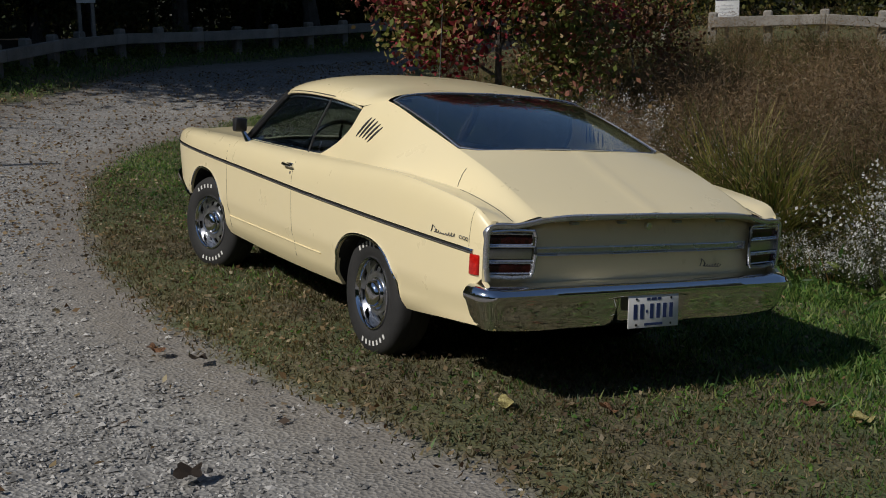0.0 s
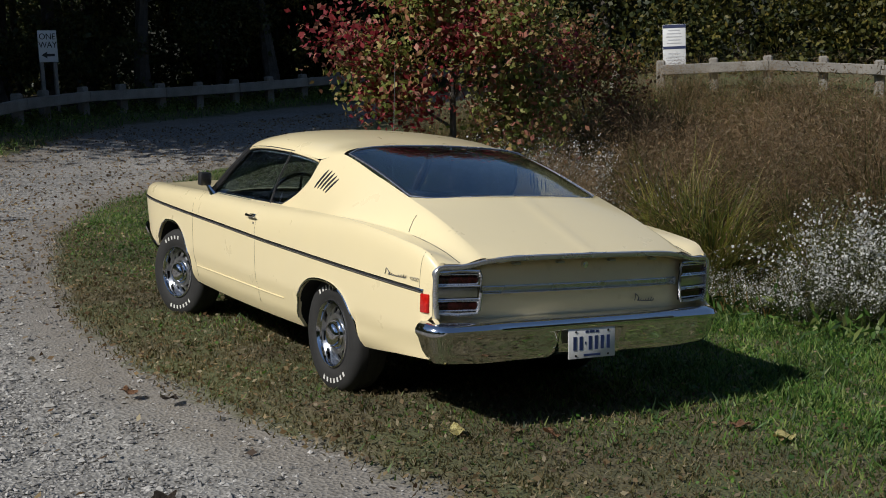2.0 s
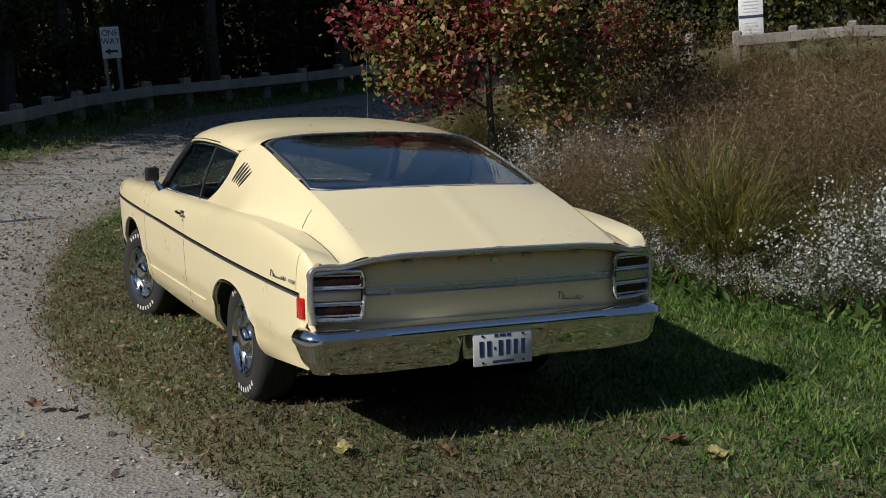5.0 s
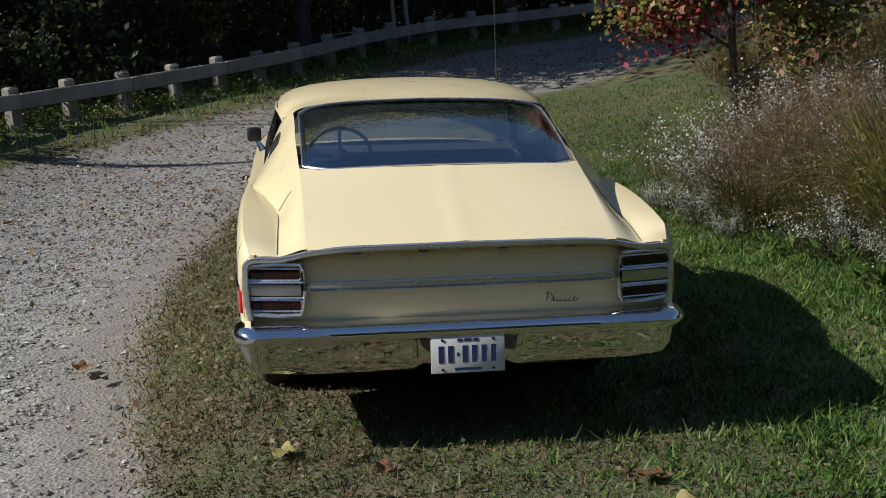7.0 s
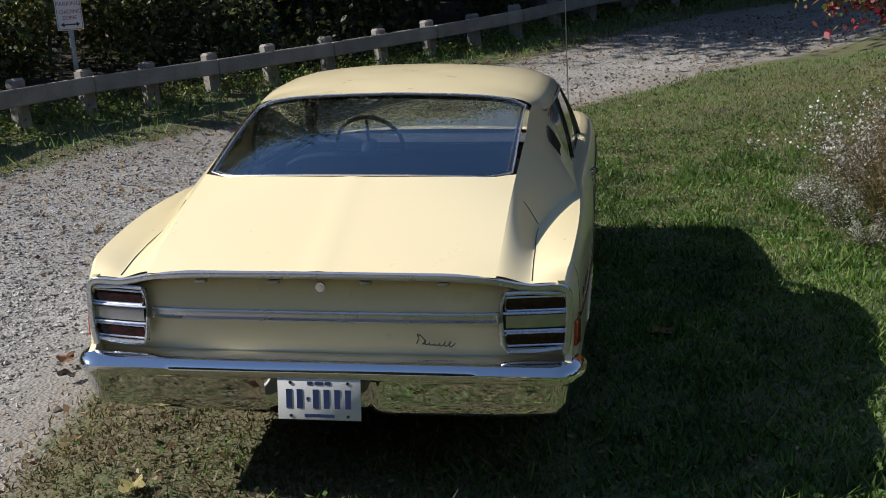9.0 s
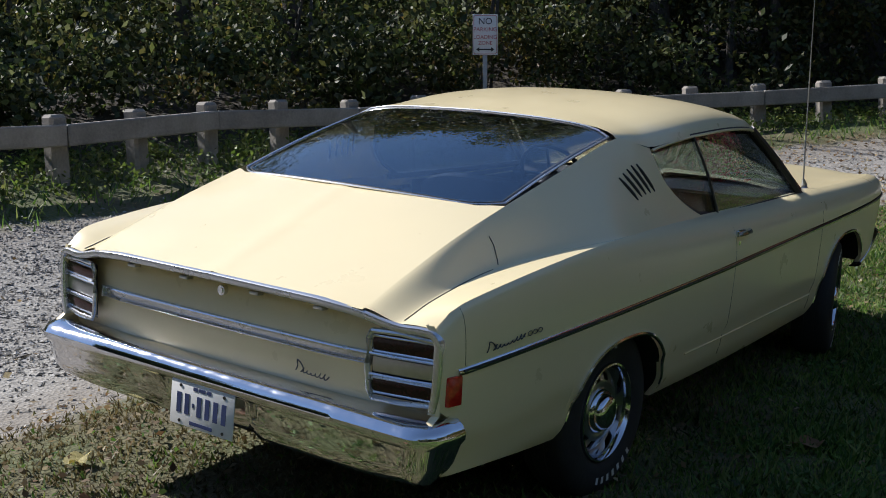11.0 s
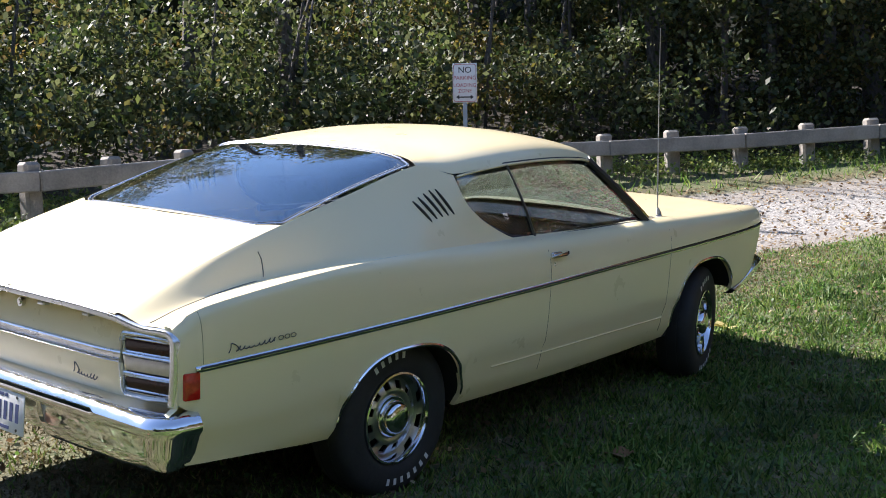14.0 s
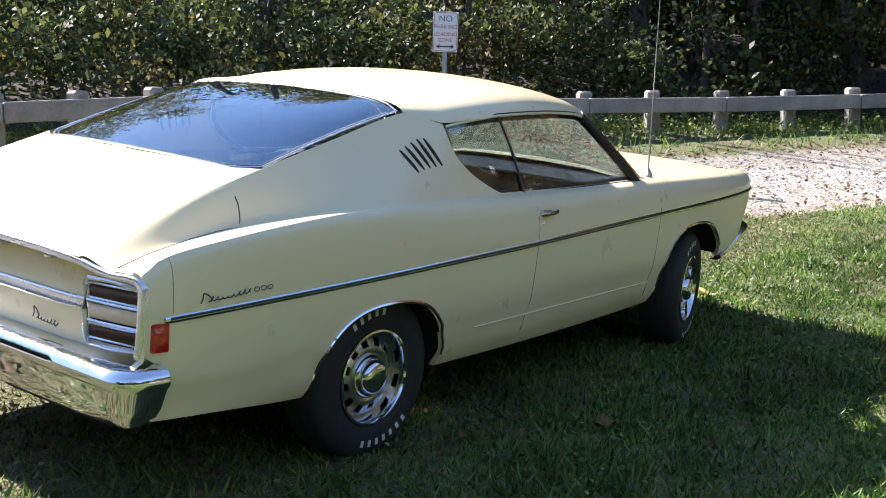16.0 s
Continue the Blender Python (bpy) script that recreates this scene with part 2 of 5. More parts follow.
GREENWOOD = leafy("woodland_leaf", (0.022, 0.04, 0.012), (0.06, 0.10, 0.024), (0.12, 0.16, 0.045), (0.12, 0.12, 0.04), (0.05, 0.07, 0.03), (0.18, 0.21, 0.095))
YELLOWWOOD = leafy("yellowing_leaf", (0.10, 0.10, 0.02), (0.22, 0.2, 0.04), (0.31, 0.24, 0.05), (0.2, 0.13, 0.06), (0.09, 0.11, 0.025))
GOLDSHRUB = leafy("yellow_green_leaf", (0.03, 0.045, 0.012), (0.07, 0.085, 0.018), (0.15, 0.15, 0.03), (0.05, 0.06, 0.016), (0.20, 0.17, 0.035))
# woodland leaf again, with the wood's shade put into its colour
SHADEDWOOD = leafy("shaded_wood_leaf", (0.03, 0.05, 0.015), (0.06, 0.085, 0.022), (0.085, 0.10, 0.028), (0.12, 0.11, 0.035))
MAPLERED = leafy("red_maple_leaf", (0.46, 0.03, 0.06), (0.58, 0.09, 0.10), (0.32, 0.025, 0.05), (0.55, 0.26, 0.18))
MAPLEGREEN = leafy("green_maple_leaf", (0.17, 0.23, 0.05), (0.28, 0.33, 0.08), (0.42, 0.35, 0.13), (0.50, 0.20, 0.15))
RUSSET = leafy("russet_leaf", (0.26, 0.12, 0.05), (0.36, 0.2, 0.08), (0.2, 0.13, 0.05), (0.3, 0.1, 0.07))
STRAW = leafy("brown_grass", (0.19, 0.12, 0.062), (0.29, 0.19, 0.105), (0.40, 0.30, 0.18), (0.13, 0.085, 0.042))
REED = leafy("green_gold_grass", (0.2, 0.25, 0.045), (0.38, 0.37, 0.08), (0.5, 0.4, 0.12), (0.10, 0.15, 0.035))
BASEGRASS = leafy("dark_green_grass", (0.045, 0.075, 0.02), (0.10, 0.14, 0.035), (0.16, 0.17, 0.05), (0.26, 0.18, 0.07))
ASTER = leafy("white_aster", (0.66, 0.66, 0.64), (0.76, 0.75, 0.73), (0.56, 0.56, 0.52), vary=False)
STALK = leafy("grey_green_stalk", (0.11, 0.14, 0.06), (0.17, 0.18, 0.09), (0.09, 0.10, 0.05))
TURF = leafy("lawn_grass", (0.034, 0.088, 0.016), (0.08, 0.185, 0.03), (0.155, 0.30, 0.053), (0.27, 0.34, 0.098))
CLOVER = leafy("clover_leaf", (0.055, 0.145, 0.023), (0.115, 0.26, 0.04), (0.195, 0.35, 0.07), (0.06, 0.1, 0.03))
DRYTURF = leafy("dry_lawn_grass", (0.112, 0.09, 0.04), (0.215, 0.17, 0.08), (0.09, 0.10, 0.028), (0.36, 0.295, 0.16))
WEED = leafy("pale_weed_leaf", (0.12, 0.2, 0.035), (0.2, 0.29, 0.06), (0.28, 0.32, 0.1), (0.09, 0.14, 0.03))
LITTER = leafy("fallen_leaf", (0.26, 0.17, 0.08), (0.42, 0.32, 0.18), (0.2, 0.11, 0.05), (0.56, 0.48, 0.32), (0.14, 0.085, 0.05), rough=0.7)
STONE = mottled("gravel_stone", (0.22, 0.21, 0.2), (0.5, 0.48, 0.45), 40.0, 0.85, 0.2)
og = node(STONE, "ShaderNodeNewGeometry")
wire(STONE, ramp(STONE, og.outputs["Random Per Island"], (0.0, (0.08, 0.078, 0.076)), (0.45, (0.25, 0.24, 0.225)), (0.8, (0.38, 0.364, 0.34)), (1.0, (0.5, 0.48, 0.45))), base(STONE)["Base Color"])

# ---- ground ----
LAWN = [(0.6, -9.0), (-0.7, -4.2), (-1.18, -2.6), (-1.25, -1.6), (-1.36, -0.8), (-1.5, 0.1), (-1.58, 1.2), (-1.52, 2.9),
        (-1.25, 4.6), (-0.7, 6.8), (0.3, 8.6), (2.3, 10.4), (4.5, 11.6), (8, 14), (14, 15), (40, 14), (60, -40), (0.6, -40)]
FENCE = curve1((0, (-7.4, -5.0)), (4, (-6.3, -1.0)), (7.5, (-5.89, 2.45)), (9.4, (-5.98, 4.3)), (11, (-5.7, 5.95)), (13, (-4.98, 7.78)), (15, (-3.72, 9.73)),
               (17, (-2.04, 11.62)), (20, (0.25, 14.4)), (22, (1.6, 15.9)), (28, (6.2, 17.6)), (34, (12, 18.6)), (40, (18, 18.0)))


def height(x, y):
    """The lie of the land."""
    x, y = np.asarray(x, float), np.asarray(y, float)
    side = np.where(x < -0.9, 0.082, np.where(x > 1.6, -0.142 - 0.06 * (x - 1.6), -0.089 * x))
    side = np.clip(side, -0.33, 0.1)
    side = side * (1 - smooth(4.0, 11.0, y))
    far = np.log1p(np.exp((np.minimum(y, 20) - 3.4) * 2)) / 2
    rise = 0.062 * far + 0.0022 * far**2
    left = 0.215 * np.log1p(np.exp((-np.maximum(x, -9) - 2.7) * 2.2)) / 2.2 * smooth(-6, 1.5, y)
    right = 0.085 * np.maximum(np.minimum(x, 18) - 4, 0) * smooth(4, 10, y) * (1 - smooth(13, 16.5, y))
    away = (x + 4.98) * -0.794 + (y - 7.78) * 0.608
    run = (x + 4.98) * 0.608 + (y - 7.78) * 0.794
    bank = (0.10 * smooth(-2, 0, run) + 0.21 * smooth(0, 4, run) - 0.09 * smooth(5, 7, run) - 0.09 * smooth(8, 11, run) - 0.13 * smooth(11.5, 14, run)) * smooth(-3.2, -0.2, away)
    foot = 0.026 * smooth(0.8, 2.6, y) * (1 - smooth(3.2, 7, y)) * smooth(-3.2, -1.6, x) * (1 - smooth(2.2, 4, x))
    return side + rise + left + right + bank + foot


def inside(poly, x, y):
    """Signed distance to a polygon's edge, positive inside."""
    d = np.full(x.shape, 1e9)
    odd = np.zeros(x.shape, bool)
    for (ax, ay), (bx, by) in zip(poly, poly[1:] + poly[:1]):
        t = np.clip(((x - ax) * (bx - ax) + (y - ay) * (by - ay)) / ((bx - ax) ** 2 + (by - ay) ** 2), 0, 1)
        d = np.minimum(d, np.hypot(x - ax - t * (bx - ax), y - ay - t * (by - ay)))
        cross = ((ay > y) != (by > y)) & (x < (bx - ax) * (y - ay) / (by - ay + 1e-12) + ax)
        odd ^= cross
    return np.where(odd, d, -d)


VERGE = [tuple(FENCE(u) + np.array([1.0, -0.72])) for u in np.linspace(0, 40, 30)]
VERGE = VERGE + [(60, 30), (60, 90), (-80, 90), (-80, -20)]


def axis(lo, hi, fine, far):
    mid = np.arange(lo, hi + fine / 2, fine)
    out = np.geomspace(fine * 2, far, 26)
    return np.r_[(lo - np.cumsum(out * 0.42))[::-1], mid, hi + np.cumsum(out * 0.42)]


gx, gy = axis(-7.0, 6.0, 0.1, 900), axis(-7.0, 14.0, 0.1, 900)
GX, GY = np.meshgrid(gx, gy)
lawn = np.maximum(inside(LAWN, GX, GY), inside(VERGE, GX, GY))
GZ = height(GX, GY) + RNG.normal(size=GX.shape) * np.where((np.abs(GX) < 7) & (np.abs(GY) < 14), 0.004, 0)
GZ += 0.018 * smooth(-0.05, 0.25, lawn)
mesh = bpy.data.meshes.new("ground")
nx, ny = len(gx), len(gy)
idx = np.arange(nx * ny).reshape(ny, nx)
faces = np.stack([idx[:-1, :-1], idx[:-1, 1:], idx[1:, 1:], idx[1:, :-1]], -1).reshape(-1, 4)
mesh.from_pydata(np.stack([GX, GY, GZ], -1).reshape(-1, 3).tolist(), [], faces.tolist())
mask = mesh.attributes.new("lawn", "FLOAT", "POINT")
mask.data.foreach_set("value", np.clip(lawn, -2, 2).astype(np.float32).ravel())
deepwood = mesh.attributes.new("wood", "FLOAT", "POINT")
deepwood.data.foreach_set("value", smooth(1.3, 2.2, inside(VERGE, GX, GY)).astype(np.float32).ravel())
EARTH = material("gravel_and_turf", (0.3, 0.3, 0.3), 0.95)
at = node(EARTH, "ShaderNodeAttribute")
at.attribute_name = "lawn"
edge = node(EARTH, "ShaderNodeMath")
edge.operation = "MULTIPLY_ADD"
wire(EARTH, noise_of(EARTH, 4.5, 6.0), edge.inputs[0])
edge.inputs[1].default_value = 0.5
wire(EARTH, at.outputs["Fac"], edge.inputs[2])
turf = ramp(EARTH, edge.outputs[0], (0.18, (0, 0, 0)), (0.34, (1, 1, 1)))
grit = node(EARTH, "ShaderNodeTexVoronoi", Scale=48.0)
tc = node(EARTH, "ShaderNodeTexCoord")
wire(EARTH, tc.outputs["Object"], grit.inputs["Vector"])
gravel = mix(EARTH, 0.5, ramp(EARTH, grit.outputs["Color"], (0.1, (0.055, 0.053, 0.05)), (0.9, (0.47, 0.45, 0.415))),
             ramp(EARTH, noise_of(EARTH, 1.1, 7.0), (0.3, (0.155, 0.147, 0.136)), (0.7, (0.315, 0.302, 0.278))))
packed = mix(EARTH, 0.5, ramp(EARTH, noise_of(EARTH, 7.0, 6.0), (0.3, (0.13, 0.113, 0.092)), (0.7, (0.26, 0.235, 0.2))), ramp(EARTH, noise_of(EARTH, 160.0, 3.0), (0.3, (0.11, 0.098, 0.084)), (0.7, (0.32, 0.295, 0.262))))
shift = node(EARTH, "ShaderNodeMath")
shift.operation = "ADD"
wire(EARTH, edge.outputs[0], shift.inputs[0])
shift.inputs[1].default_value = 0.75
gravel = mix(EARTH, ramp(EARTH, shift.outputs[0], (0.32, (0, 0, 0)), (0.75, (0.85, 0.85, 0.85))), gravel, packed)
soil = mix(EARTH, 0.5, ramp(EARTH, noise_of(EARTH, 1.3, 5.0), (0.38, (0.10, 0.085, 0.04)), (0.6, (0.05, 0.10, 0.02))),
           ramp(EARTH, noise_of(EARTH, 42.0, 3.0), (0.3, (0.05, 0.042, 0.024)), (0.7, (0.17, 0.14, 0.075))))
# ground turns near-black brown past the verge, by the wood mask
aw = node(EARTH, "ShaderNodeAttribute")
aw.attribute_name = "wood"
wood_floor = ramp(EARTH, noise_of(EARTH, 9.0, 6.0), (0.3, (0.012, 0.01, 0.006)), (0.7, (0.045, 0.034, 0.02)))
wire(EARTH, mix(EARTH, aw.outputs["Fac"], mix(EARTH, turf, gravel, soil), wood_floor), base(EARTH)["Base Color"])
bump(EARTH, grit.outputs["Distance"], 0.8, 0.012)
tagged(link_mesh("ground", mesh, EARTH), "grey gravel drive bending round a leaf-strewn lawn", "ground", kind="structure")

# ---- the car ----
def pair(name, bm, material_, parent, label=""):
    """A part and its mirror image, each an object of its own."""
    other = bm.copy()
    bmesh.ops.scale(other, vec=(-1, 1, 1), verts=other.verts)
    return part(name, bm, material_, parent, label), part(name, other, material_, parent, label)


CAR = pose(0, 0, 0, 0, 5.1, 0)
car = thing("car", CAR, "pale yellow two-door fastback coupe parked on sloping lawn", "car")
WID = curve1((-1.2, 0.898), (-1.05, 0.92), (-0.6, 0.938), (0.0, 0.945), (0.8, 0.938), (1.6, 0.93), (2.3, 0.925), (2.8, 0.912), (3.1, 0.888), (3.3, 0.85), (3.44, 0.785))
TOP = curve1((-1.2, 0.838), (-1.17, 0.862), (-1.1, 0.904), (-0.8, 0.953), (-0.4, 0.991), (0.0, 1.005), (0.5, 1.003), (1.2, 0.992), (2.0, 0.99), (2.8, 0.978), (3.2, 0.97), (3.33, 0.964), (3.41, 0.945), (3.44, 0.905))
LOW = curve1((-1.2, 0.40), (-0.8, 0.37), (-0.42, 0.335), (0.45, 0.315), (2.1, 0.33), (2.6, 0.42), (2.92, 0.515), (3.15, 0.58), (3.44, 0.655))
UPPER = curve1((0, 0.0), (0.3, -0.02), (0.55, -0.11), (0.75, -0.26), (0.9, -0.52), (0.96, -0.72), (1, -1.0))
INSET = curve1((-1.2, 0.034), (-0.5, 0.036), (0.0, 0.06), (0.5, 0.095), (2.0, 0.10), (3.44, 0.09))
UNDER = curve1((0, 0.0), (0.3, -0.004), (0.58, -0.012), (0.64, -0.026), (0.85, -0.04), (1, -0.085))


def trim_z(y):
    return 0.722 + 0.031 * (y + 1.1)


def side_x(y, z):
    t = trim_z(y)
    if z >= t:
        return WID(y) + UPPER((z - t) / (TOP(y) - t)) * INSET(y)
    return WID(y) + UNDER((t - z) / (t - 0.32))


def arch(y, centre, half, top):
    u = abs(y - centre) / half
    return 0.28 + (top - 0.28) * (1 - u**2.5) ** (1 / 2.5) if u < 1 else 0.0


REAR_ARCH, FRONT_ARCH = (-0.02, 0.385, 0.645), (2.53, 0.385, 0.735)


def bottom(y):
    return max(LOW(y), arch(y, *REAR_ARCH), arch(y, *FRONT_ARCH))


def side_stations():
    ys = set(np.round(np.arange(-1.18, 3.44, 0.045), 4))
    for c, h, _ in (REAR_ARCH, FRONT_ARCH):
        for k in range(61):
            ys.add(round(c + h * math.cos(math.pi * k / 60), 4))
    return sorted(ys) + [3.44]


def rake(y, z):
    """The nose leans back towards the bumper."""
    return max(y, -1.08 - 0.10 * smooth(0.575, 0.60, z)) - 0.085 * smooth(3.0, 3.44, y) * smooth(0.84, 0.55, z)


# body side, both sides, with turned-in lips at the arches
bm = bmesh.new()
rows = []
for y in side_stations():
    b, t, top = bottom(y), trim_z(y), TOP(y)
    zs = [b + (t - b) * k / 9 for k in range(9)] + [t + (top - t) * (1 - (1 - k / 14) ** 1.6) for k in range(15)]
    row = [(side_x(y, b) - 0.022, rake(y, b), b)]
    row += [(side_x(y, z), rake(y, z), z) for z in zs]
    rows.append(row)
grid(bm, rows)
mirror(bm)
part("body_side", bm, PAINT, car, "smooth pale yellow flank with crisp shoulder")

# upper quarter: shoulder, sail panel and deck edge
EDGE = curve1((-1.195, (0.635, 0.886)), (-1.0, (0.64, 0.957)), (-0.75, (0.643, 1.046)), (-0.49, (0.648, 1.122)), (-0.1, (0.658, 1.232)), (0.3, (0.662, 1.334)), (0.4, (0.69, 1.316)), (0.5, (0.712, 1.292)), (0.82, (0.72, 1.29)))
VALLEY = curve1((-1.195, (0.757, 0.856)), (-0.9, (0.752, 0.918)), (-0.65, (0.752, 0.953)), (-0.3, (0.815, 0.986)), (0.0, (0.872, 1.001)), (0.3, (0.862, 1.0)), (0.6, (0.842, 1.0)), (0.84, (0.835, 0.999)))
FRONT = curve1((0, 0.84), (0.3, 0.80), (0.37, 0.752), (0.44, 0.698), (0.51, 0.643), (0.58, 0.592), (0.72, 0.522), (0.86, 0.502), (1, 0.495))


def quarter(y, s):
    """From the shoulder (s = 0) up to the glass or deck edge (s = 1)."""
    a = np.array([WID(y) - INSET(y), TOP(y)])
    v, e = VALLEY(y), EDGE(y)
    if s <= 0.3:
        q = a + (v - a) * s / 0.3
        q[1] += 0.004 * math.sin(math.pi * s / 0.3) * smooth(0.2, -0.4, y)
    else:
        t, low = (s - 0.3) / 0.7, smooth(0.1, -0.75, y)
        c1 = v + ((e - v) * 0.3 + np.array([0.0, -0.008])) * low + np.array([-0.034, 0.05]) * (1 - low)
        c2 = e + ((v - e) * 0.16 + np.array([0.018, 0.004])) * low + np.array([0.05, -0.075]) * (1 - low)
        q = (1 - t) ** 3 * v + 3 * t * (1 - t) ** 2 * c1 + 3 * t * t * (1 - t) * c2 + t**3 * e
    return (float(q[0]), y, float(q[1]))


bm = bmesh.new()
rows = []
for k in range(23):
    s = k / 22
    end = -1.195 + 0.02 * (quarter(-1.195, s)[0] / 0.9) ** 2
    rows.append([quarter(FRONT(s) + (end - FRONT(s)) * n / 60, s) for n in range(61)])
grid(bm, rows)
pair("sail_panel", bm, PAINT, car, "sweeping fastback rear quarter")

def quarter_glass(u, v, s):
    """u from the rear tip to the post."""
    top = np.array([0.709 + (0.742 - 0.709) * u, 0.50 + 0.33 * u, 1.276 + 0.052 * u**0.7])
    z = 1.27 - 0.285 * min(1, u / 0.78) ** 0.4
    low = np.array([0.825 - 0.24 * (z - 0.985) - 0.045 * (1 - u) ** 2, 0.50 + 0.465 * u, z])
    p = low + (top - low) * v
    return (s * (p[0] + 0.010 * math.sin(math.pi * v)), p[1], p[2])


# reveal of the quarter window
bm = bmesh.new()
ss = np.linspace(0, 1, 29)
grid(bm, [[quarter(FRONT(k), k) for k in ss], [tuple(np.array(quarter(FRONT(k), k)) + np.array([-0.012, 0.012, 0.0])) for k in ss], [quarter_glass(max(0.0, (FRONT(k) - 0.5) / 0.465), 0, 1) for k in ss]])
pair("window_reveal", bm, PAINT, car)

# roof
ROOFC = curve1((0.3, 1.398), (0.6, 1.441), (0.95, 1.47), (1.25, 1.468), (1.5, 1.43), (1.64, 1.39))
ROOFE = curve1((0.3, (0.662, 1.334)), (0.4, (0.69, 1.316)), (0.5, (0.714, 1.296)), (0.64, (0.735, 1.312)), (0.82, (0.745, 1.328)), (1.2, (0.742, 1.338)), (1.5, (0.724, 1.325)), (1.64, (0.70, 1.30)))
bm = bmesh.new()
rows = []
for n in range(30):
    y = 0.3 + 1.34 * n / 29
    c, (ex, ez) = ROOFC(y), ROOFE(y)
    rows.append([(ex * f, y, ez + (c - ez) * g) for f, g in ((0, 1), (0.2, 0.985), (0.4, 0.94), (0.6, 0.85), (0.75, 0.735), (0.87, 0.57), (0.94, 0.39), (0.98, 0.2), (1, 0))])
grid(bm, rows)
mirror(bm)
roof = part("roof", bm, PAINT, car, "domed pale yellow steel roof")
lining = bmesh.new()
grid(lining, [[(x * 0.985, y, z - 0.03) for x, y, z in row] for row in rows])
mirror(lining)
part("headlining", lining, LINING, roof, "pale grey cloth headlining")

# deck lid
DECKC = curve1((-1.195, 0.902), (-1.0, 0.975), (-0.75, 1.07), (-0.565, 1.142))
bm = bmesh.new()
rows = []
for n in range(20):
    row = []
    for k in range(17):
        f = k / 16
        y0 = -0.565 + 0.085 * f**2.2 + 0.03 * float(smooth(0.86, 1.0, f))
        y = -1.195 + (y0 + 1.195) * n / 19
        c, e = DECKC(min(y, -0.565)) + max(0, y + 0.565) * 0.3, EDGE(y)
        row.append((e[0] * f, y, c + (e[1] - c) * f**2.4 + 0.004 * max(0, 1 - f * 12)))
    rows.append(row)
grid(bm, rows)
mirror(bm)
deck = part("deck_lid", bm, PAINT, car, "long flat boot lid with a faint centre crease")
for s in (-1, 1):
    bm = bmesh.new()
    tube(bm, [(s * VALLEY(y)[0], y, VALLEY(y)[1] + 0.002) for y in np.linspace(-0.66, -1.16, 22)], 0.0018, 5)
    part("lid_gap", bm, BLACK, deck, "dark shut line")
    bm = bmesh.new()
    cut = [quarter(y, q) for y, q in ((-0.60, 0.74), (-0.60, 0.62), (-0.615, 0.44), (-0.625, 0.36))]
    tube(bm, [(s * (x + 0.001), y, z + 0.001) for x, y, z in cut], 0.0016, 5)
    part("lid_gap", bm, BLACK, deck, "dark shut line")

# bonnet and cowl
bm = bmesh.new()
rows = []
for n in range(24):
    y = 1.98 + 1.46 * n / 23
    w, t = WID(y) - INSET(y), TOP(y)
    c = t + 0.028 * smooth(3.44, 3.1, y)
    rows.append([(w * f, y, t + (c - t) * g - 0.008 * (0.72 < f < 0.95)) for f, g in ((0, 1), (0.3, 0.93), (0.6, 0.7), (0.8, 0.35), (0.9, 0.1), (1, 0))])
grid(bm, rows)
mirror(bm)
part("bonnet", bm, PAINT, car, "flat pale yellow bonnet")

# nose
bm = bmesh.new()
rows = []
for f in np.linspace(0, 1, 9):
    rows.append([(0.79 * f, rake(3.44, z) + 0.05 * (1 - f * f) - 0.004, z) for z in np.linspace(0.60, 0.903, 8)])
grid(bm, rows)
mirror(bm)
part("nose", bm, BLACK, car, "dark recessed grille")

# belt tops of the doors
bm = bmesh.new()
rows = []
for n in range(20):
    y = 0.70 + 1.34 * n / 19
    a = (WID(y) - INSET(y), y, TOP(y))
    rows.append([a, (a[0] - 0.012, y, a[2] + 0.006), (a[0] - 0.02, y, a[2] + 0.002), (a[0] - 0.03, y, a[2] - 0.05)])
grid(bm, rows)
pair("door_belt", bm, PAINT, car)
bm = bmesh.new()
tube(bm, [(WID(y) - INSET(y) - 0.03, y, TOP(y) + 0.001) for y in np.linspace(0.72, 2.0, 12)], 0.017, 8)
pair("sill_pad", bm, VINYL, car, "dark padded door sill")

# glass
def sheet(name, rows, label, thick=0.005, glass=None):
    """A pane with thickness along its normal."""
    bm = bmesh.new()
    grid(bm, rows)
    bmesh.ops.recalc_face_normals(bm, faces=bm.faces)
    bmesh.ops.solidify(bm, geom=bm.faces[:], thickness=thick)
    ob = part(name, bm, glass or GLASS, car, label)
    ob.visible_shadow = False
    return ob


PANETOP = curve1((0, 1.393), (0.2, 1.391), (0.4, 1.388), (0.6, 1.383), (0.75, 1.376), (0.87, 1.365), (0.95, 1.351), (1, 1.333))


def rear_pane(f, v):
    """f: -1 to 1 across; v: 0 at the bottom, 1 at the top."""
    a = abs(f)
    top = np.array([0.635 * a, 0.30 - 0.012 * a**2, PANETOP(a)])
    corner = 0.05 * float(smooth(0.86, 1.0, a))
    low = np.array([0.632 * a, -0.565 + 0.09 * a**2.2 + corner, 1.143 - 0.024 * a**2.2 + 0.29 * corner])
    p = low + (top - low) * v
    p[2] += 0.028 * math.sin(math.pi * v) * (1 - 0.6 * a**3) + 0.002
    return (math.copysign(p[0], f), p[1], p[2])


